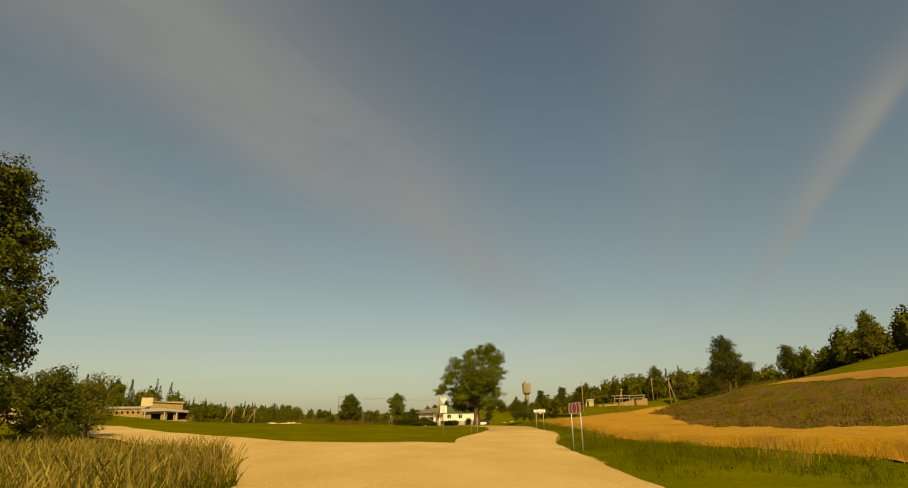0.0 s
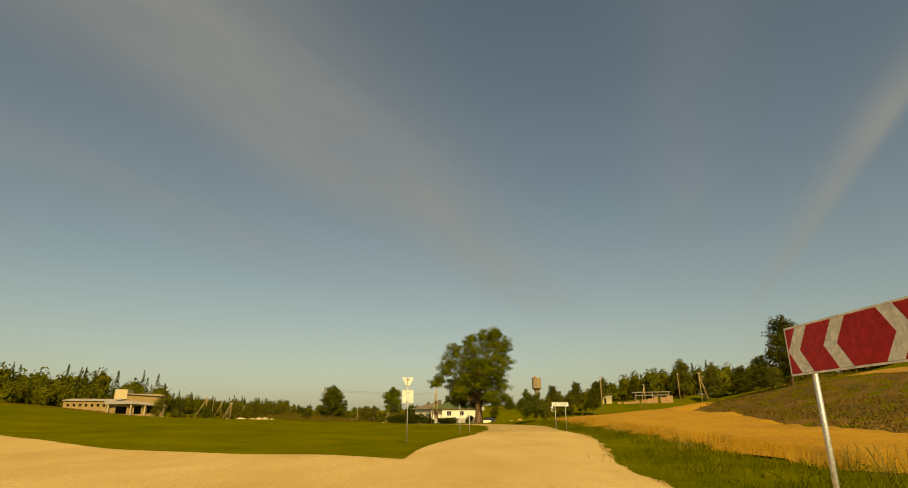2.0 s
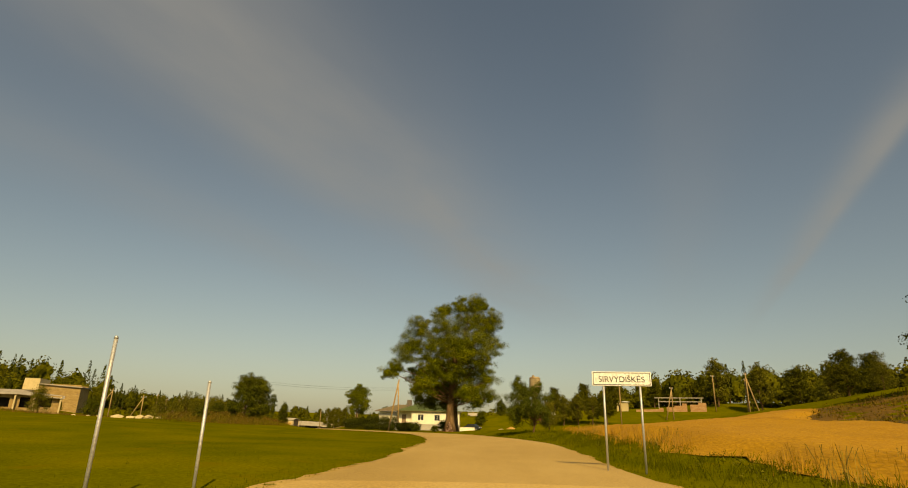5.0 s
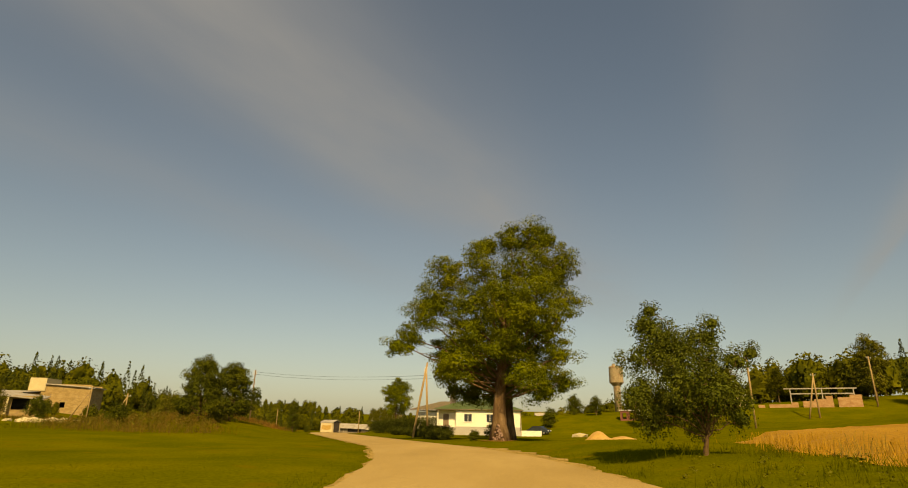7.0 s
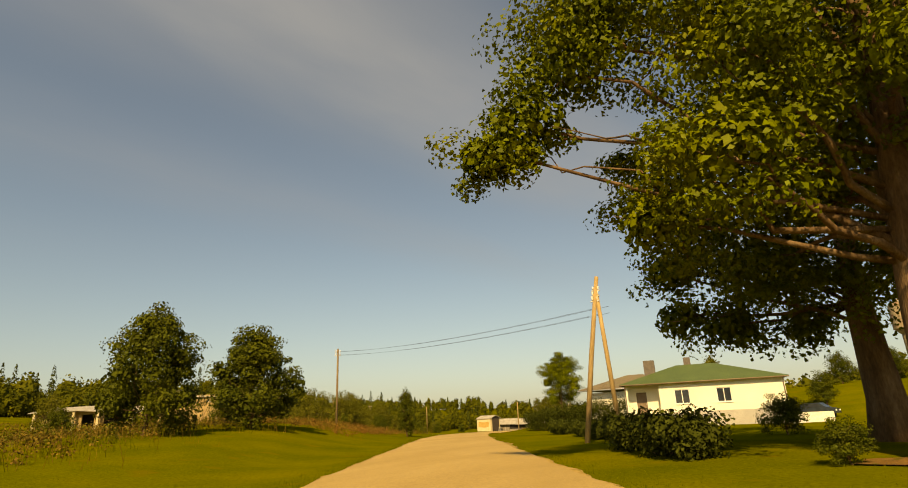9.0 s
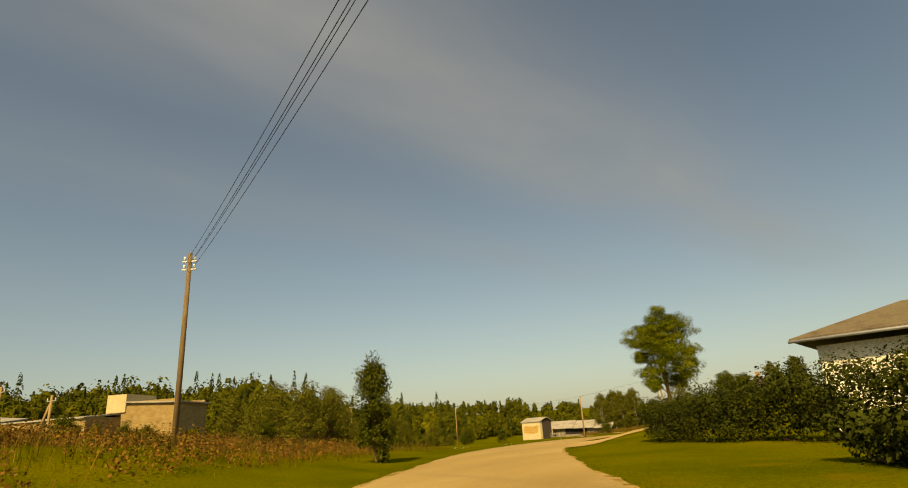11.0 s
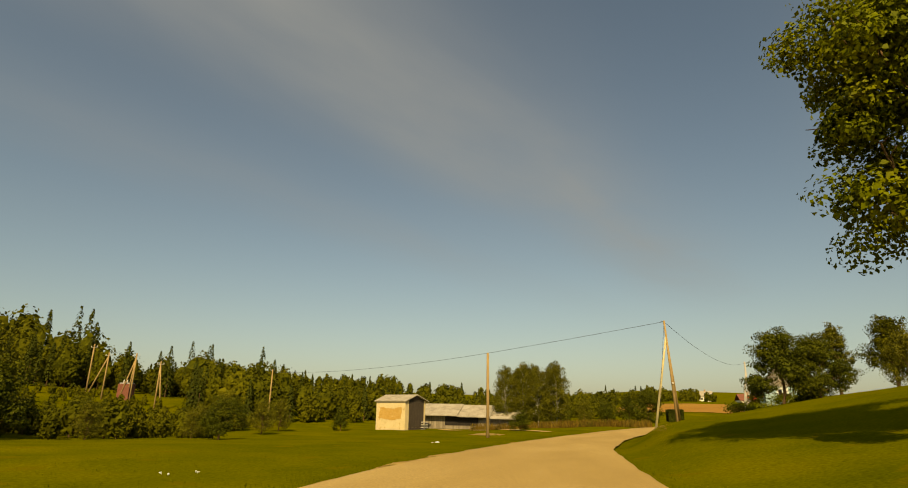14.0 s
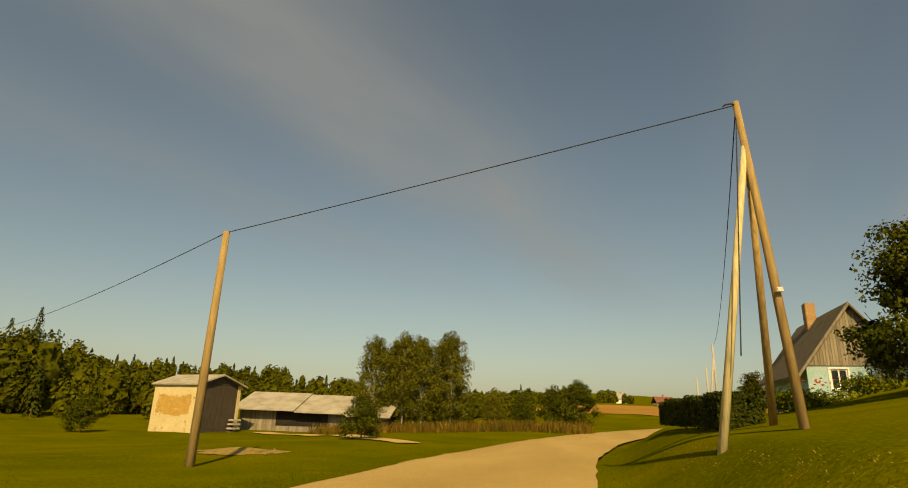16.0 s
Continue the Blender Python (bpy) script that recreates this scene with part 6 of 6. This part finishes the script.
spill.matrix_world = pose(*on_ground(19.0, 166.8), 0, 0, 8) @ Matrix.Diagonal((1.25, 0.8, 0.55, 1))
tagged(spill, "low spread of yellow sand beside a heap", "sand")


bare = new("earth_patch", heap.mesh("earth_patch", EARTH, True))
bare.matrix_world = pose(*on_ground(5.9, 152.6), 0, 0, 15) @ Matrix.Diagonal((1.05, 1.3, 0.12, 1))
tagged(bare, "ring of bare reddish earth round a tree's foot", "earth")

STRAW = material("old_straw", [(0.20, 0.13, 0.03), (0.30, 0.20, 0.06), (0.14, 0.10, 0.02)], 0.7, 0.95, 0.07, 0.8)


def rubble(name, spots, seed, mat, label, s0, s1):
    rng = np.random.default_rng(seed)
    for x, y in spots:
        bm = bmesh.new()
        bmesh.ops.create_icosphere(bm, subdivisions=1, radius=1.0)
        for v in bm.verts:
            v.co *= 0.8 + 0.4 * rng.random()
            v.co.z *= 0.55
        me = bpy.data.meshes.new(name)
        bm.to_mesh(me); bm.free()
        me.materials.append(mat)
        ob = new(name, me)
        s = s0 + (s1 - s0) * rng.random()
        x0, y0, z0 = on_ground(x, y)
        ob.matrix_world = pose(x0, y0, z0 + 0.2 * s, 0, 0, rng.random() * 360) @ Matrix.Diagonal((s * 1.6, s, s, 1))
        tagged(ob, label, "rubble", name + " scatter")


rng = np.random.default_rng(5)
rubble("concrete_block", [(-57 + 1.6 * k + rng.normal() * 0.5, 163 - 0.45 * k + rng.normal() * 0.8) for k in range(11)], 6, LIGHT_RENDER, "pale broken concrete block lying in weeds", 0.3, 0.75)
rubble("stone", [(16.0, 186.0)], 7, LIGHT_RENDER, "pale rounded boulder on the lawn", 0.8, 0.9)
rubble("earth_clod", [(-44.0 + 0.36 * k + 0.2 * (k % 3), 276.6 + 0.5 * (k % 5)) for k in range(7)], 8, STRAW, "small clod of earth and straw by a pole", 0.05, 0.14)
straw_bed = new("straw_bed", heap.mesh("straw_bed", STRAW, True))
straw_bed.matrix_world = pose(*on_ground(-43.2, 277.6), 0, 0, 20) @ Matrix.Diagonal((0.75, 1.1, 0.16, 1))
tagged(straw_bed, "flat bed of old straw and earth on grass", "straw")
rubble("litter_bag", [(-42.3, 259.6), (-41.9, 259.3)], 9, SIGN_WHITE, "crumpled white plastic bag lying on the grass", 0.06, 0.1)

# hollow with stones at the foot of the great tree
niche = thing("tree_shrine", (5.80, 151.80, float(ground(5.8, 151.8))), "little heap of pink stones at the tree's hollow foot", "stone heap", turn=0)
PINK = material("pink_stones", [(0.06, 0.032, 0.02), (0.16, 0.085, 0.055), (0.36, 0.25, 0.18)], 0.35, 0.9, 0.06, 0.5)
rb = np.random.default_rng(15)
for k in range(34):
    f = (k / 33) ** 1.3
    bm = bmesh.new()
    bmesh.ops.create_icosphere(bm, subdivisions=1, radius=0.08 + 0.06 * rb.random())
    for v in bm.verts:
        v.co *= 0.8 + 0.4 * rb.random()
    me = bpy.data.meshes.new("stone")
    bm.to_mesh(me); bm.free()
    me.materials.append(PINK)
    w = 0.46 * (1 - f) + 0.07
    sx = w * (rb.random() * 2 - 1)
    part("stone", me, niche).location = (sx, 0.05 * rb.random() + 0.33 * f + 0.45 * sx * sx, 0.08 + 1.3 * f)

# parked dark car by the house
CAR = material("dark_car_paint", [(0.02, 0.028, 0.035), (0.03, 0.04, 0.05)], 2.0, 0.25, 0.5, 0.0, spec=0.6)
TYRE = material("tyre_rubber", [(0.015, 0.015, 0.015), (0.03, 0.03, 0.03)], 0.4, 0.9, 0.05, 0.1)
car = thing("parked_car", on_ground(10.6, 207.5), "dark parked car beside the house", "car", turn=-25)
prof = [(-2.1, 0.35), (-2.15, 0.75), (-1.6, 0.92), (-0.9, 1.42), (0.6, 1.45), (1.3, 0.98), (2.0, 0.85), (2.1, 0.4)]
cb = Build()
m = len(prof)
cb.add([(x, -0.82, z) for x, z in prof] + [(x, 0.82, z) for x, z in prof], [tuple(range(m)), tuple(range(2 * m - 1, m - 1, -1))] + [(i, m + i, m + (i + 1) % m, (i + 1) % m) for i in range(m)])
part("body", cb.mesh("body", CAR), car)
part("side_window", Build().add([(-0.95, -0.826, 1.0), (0.95, -0.826, 1.0), (0.5, -0.826, 1.36), (-0.75, -0.826, 1.36)], [(0, 1, 2, 3)]).mesh("side_window", GLASS), car)
for x in (-1.35, 1.3):
    for y in (-0.78, 0.62):
        wh = part("wheel", Build().tube([(x, y, 0.32), (x, y + 0.18, 0.32)], [0.32, 0.32], 18).mesh("wheel", TYRE), car)
        part("rim", Build().tube([(x, y - 0.006, 0.32), (x, y + 0.186, 0.32)], [0.18, 0.18], 14).mesh("rim", STEEL), wh)
for x, lab in ((2.06, "headlight"), (-2.12, "tail_light")):
    for y in (-0.6, 0.6):
        part(lab, bevelled((x - 0.03, y - 0.15, 0.62), (x + 0.03, y + 0.15, 0.76), SIGN_WHITE if x > 0 else SIGN_RED, lab, 0.01), car)

# red transformer cabinet by the wood
cab = thing("transformer_cabinet", on_ground(-109.6, 304), "small red-brown transformer cabinet between poles", "cabinet", turn=12)
part("body", bevelled((-1.0, -0.8, -0.2), (1.0, 0.8, 2.8), RED_ROOF, "body", 0.03), cab)
part("top_frame", Build().box((-0.9, -0.6, 2.82), (0.9, 0.6, 3.0)).mesh("top_frame", STEEL), cab)
for x in (-0.6, 0.0, 0.6):
    part("bushing", Build().tube([(x, 0, 3.0), (x, 0, 3.5)], [0.1, 0.06], 8).mesh("bushing", CERAMIC, True), cab)
# white rails on the bank
rail = thing("white_rail_fence", on_ground(-7.5, 262.0), "short white painted rail fence on the bank", "fence", turn=-35)
for k in range(5):
    part("post", bevelled((k * 1.5 - 0.05, -0.05, -0.3), (k * 1.5 + 0.05, 0.05, 0.95), SIGN_WHITE, "post", 0.01), rail)
for z in (0.45, 0.82):
    part("rail", bevelled((-0.1, -0.09, z), (6.1, -0.052, z + 0.1), SIGN_WHITE, "rail", 0.008), rail)

# far woods and thickets: trees too far off to count
def crown_swell(a, f, ph):
    """Uneven outline of a crown at angle a and height f."""
    f = np.clip(f, 0, 1)
    low = np.where(f > 0.42, np.sqrt(np.maximum(1 - ((f - 0.42) / 0.58) ** 2, 0.0)), 1 - 0.35 * ((0.42 - f) / 0.42) ** 2)
    return low * (1 + 0.20 * np.sin(3 * a + ph[0] + 5 * f) + 0.15 * np.sin(5 * a + ph[1] - 9 * f) + 0.10 * np.sin(9 * a + ph[2] + 14 * f))


def woods(name, spots, label, mats, seed, leaf=0.6, n_leaf=400, conifers=0.3):
    rng = np.random.default_rng(seed)
    soft, hard, stems, cores = [], [], Build(), Build()
    for x, y, h in spots:
        z = float(ground(x, y))
        if rng.random() < conifers:
            n = int(n_leaf * 0.9)
            f = 0.97 * rng.random(n) ** 0.85
            a = rng.random(n) * 6.283
            tier = 0.72 + 0.28 * np.abs(np.sin(f * (9 + h * 0.5)))
            w = h * 0.21 * (1 - f) ** 0.9 * tier + 0.10
            q = w * (0.55 + 0.45 * rng.random(n))
            c = np.stack([x + np.cos(a) * q, y + np.sin(a) * q, z + h * 1.15 * (0.03 + 0.95 * f) - 0.3 * q], 1)
            o = np.stack([np.cos(a), np.sin(a), -1.25 + 0.4 * rng.normal(size=n)], 1) * 0.8
            sd = np.stack([-np.sin(a), np.cos(a), 0.25 * rng.normal(size=n)], 1)
            s = leaf * (0.7 + 0.7 * rng.random(n))[:, None] * (1 - 0.45 * f)[:, None]
            hard.append(np.stack([c - o * s * 0.5, c + sd * s * 0.45, c + o * s * 0.6, c - sd * s * 0.45], 1))
        else:
            wdt = h * (0.22 + 0.16 * rng.random())
            ph = rng.random(3) * 6.283
            m = int(n_leaf * 0.7)
            f = rng.random(m) ** 0.9
            a = rng.random(m) * 6.283
            k = 0.70 + 0.33 * rng.random(m) ** 0.8
            q = wdt * crown_swell(a, f, ph) * k
            c = np.stack([x + np.cos(a) * q, y + np.sin(a) * q, z + h * (0.03 + 0.40 + 0.97 * (f - 0.41) * k)], 1)
            nrm = np.stack([np.cos(a), np.sin(a), 1.5 * (f - 0.25)], 1) + rng.normal(size=(m, 3)) * 0.45
            nrm /= np.linalg.norm(nrm, axis=1)[:, None]
            u = np.cross(nrm, rng.normal(size=(m, 3)))
            u /= np.linalg.norm(u, axis=1)[:, None]
            v = np.cross(nrm, u)
            s = leaf * 1.45 * (0.6 + 0.8 * rng.random(m))[:, None]
            soft.append(np.stack([c - u * s * 0.5, c + v * s * 0.38, c + u * s * 0.5 - nrm * s * 0.1, c - v * s * 0.38], 1))
            # a ragged heart of closer foliage
            ga, gf = np.meshgrid(np.arange(11) * 6.283 / 11, np.array([0.02, 0.16, 0.32, 0.48, 0.64, 0.80, 0.92]))
            gk = 0.50 + 0.36 * rng.random(gf.shape)
            gq = wdt * crown_swell(ga, gf, ph) * gk
            gz = z + h * (0.43 + 0.90 * (gf - 0.43) * (gk + 0.15))
            cores.add(np.stack([x + np.cos(ga) * gq, y + np.sin(ga) * gq, gz], -1), [(r * 11 + n, r * 11 + (n + 1) % 11, (r + 1) * 11 + (n + 1) % 11, (r + 1) * 11 + n) for r in range(6) for n in range(11)] + [tuple(range(66, 77))])
        stems.tube([(x, y, z - 0.3), (x + 0.2, y, z + h * 0.5)], [0.04 + h * 0.008, 0.04], 5)
    me = quads(name, np.concatenate(soft + hard), mats[0])
    if hard:
        me.materials.append(mats[1])
        ns = sum(len(q) for q in soft)
        idx = np.zeros(len(me.polygons), np.int32)
        idx[ns:] = 1
        me.polygons.foreach_set("material_index", idx)
    ob = tagged(new(name, me), label, "woodland", "", "stuff")
    part("stems", stems.mesh("stems", BARK), ob)
    part("inner_foliage", cores.mesh("inner_foliage", mats[0]), ob)
    return ob


def belt(seed, line, depth, count, h0, h1):
    """Scatter along a line of points, to one side over a depth."""
    rng = np.random.default_rng(seed)
    line = np.array(line, float)
    s = np.concatenate([[0], np.cumsum(np.hypot(*np.diff(line, axis=0).T))])
    q = rng.random(count) * s[-1]
    x, y = np.interp(q, s, line[:, 0]), np.interp(q, s, line[:, 1])
    g = np.array([line[-1, 1] - line[0, 1], line[0, 0] - line[-1, 0]])
    g = g / np.hypot(*g)
    d = rng.random(count) * depth
    h = h0 + (h1 - h0) * rng.random(count) * (0.6 + 0.4 * d / depth)
    return [(x[i] - g[0] * d[i], y[i] - g[1] * d[i], h[i]) for i in range(count)]


WM = (LEAF_WOOD, NEEDLE)
woods("far_wood", belt(1, [(-330, 360), (-230, 400), (-140, 430), (-60, 450), (20, 560)], 60, 330, 4.5, 8.5), "dense mixed wood along the skyline", WM, 1, 0.74, 210, 0.2)
woods("valley_wood", belt(4, [(-170, 300), (-110, 330), (-70, 352), (-30, 372)], 26, 290, 3.0, 5.8), "mixed scrub and young trees behind the barn", WM, 4, 0.36, 290, 0.08)
woods("meadow_wood", belt(5, [(-172, 262), (-138, 308), (-118, 320), (-100, 318), (-86, 310)], 30, 150, 5.0, 8.5), "mixed young wood beside the meadow", WM, 5, 0.34, 380, 0.15)
woods("hill_wood", belt(2, [(60, 250), (86, 226), (96, 196), (98, 168), (104, 142), (122, 116), (150, 92), (200, 62)], 40, 230, 8, 13), "dark mixed wood along the top of the hill", WM, 2, 0.47, 380, 0.08)
woods("behind_wood", belt(7, [(20, 330), (60, 290), (90, 262)], 30, 90, 7, 12), "dark wood beyond the brick ruin", WM, 7, 0.62, 330, 0.15)
woods("left_wood", belt(3, [(-330, 120), (-260, 230), (-210, 290), (-150, 345)], 50, 150, 14, 23), "mixed wood behind the ruined farm building", WM, 3, 0.85, 320, 0.4)
woods("mid_scrub", belt(6, [(-120, 226), (-80, 236), (-66, 226)], 8, 22, 2.5, 4.5), "low scrub at the meadow's end", WM, 6, 0.26, 420, 0.0)
woods("scrub_edge", belt(8, [(-55, 222), (-57.5, 240), (-61, 256), (-66, 272), (-84, 292)], 16, 120, 1.0, 2.6), "low brushwood along the edge of the meadow wood", WM, 8, 0.16, 460, 0.0)
ru = np.random.default_rng(14)
brush = [(-59.5 - 0.52 * (q - 255) - 30 * g ** 1.4, q, 1.0 + 1.7 * k * (1 - 0.4 * g)) for q, g, k in zip(255 + 46 * ru.random(210), ru.random(210), ru.random(210))]
woods("brushwood", brush, "low tangled brown-green brushwood covering the slope", WM, 14, 0.17, 330, 0.0)
slope_brush = [(-124 + 44 * a, 278 + 26 * b - 0.3 * (44 * a - 22), 0.7 + 1.1 * c) for a, b, c in ru.random((130, 3))]
woods("slope_brush", slope_brush, "knee-high to man-high brush round the poles on the slope", WM, 15, 0.17, 200, 0.0)
woods("ruin_wood", belt(9, [(-225, 218), (-168, 262), (-130, 276)], 26, 110, 8, 13), "dense dark wood close behind the farm ruin", WM, 9, 0.49, 400, 0.25)
woods("spruce_stand", belt(10, [(-150, 300), (-118, 316), (-94, 315)], 14, 46, 6.5, 11), "mixed spruce and birch stand at the meadow corner", WM, 10, 0.34, 560, 0.6)
woods("store_wood", belt(11, [(-100, 306), (-86, 306)], 12, 26, 6.5, 9.5) + belt(12, [(-86, 304), (-68, 324)], 12, 38, 3.8, 7.0), "mixed wood edge falling away behind the store", WM, 11, 0.31, 480, 0.35)
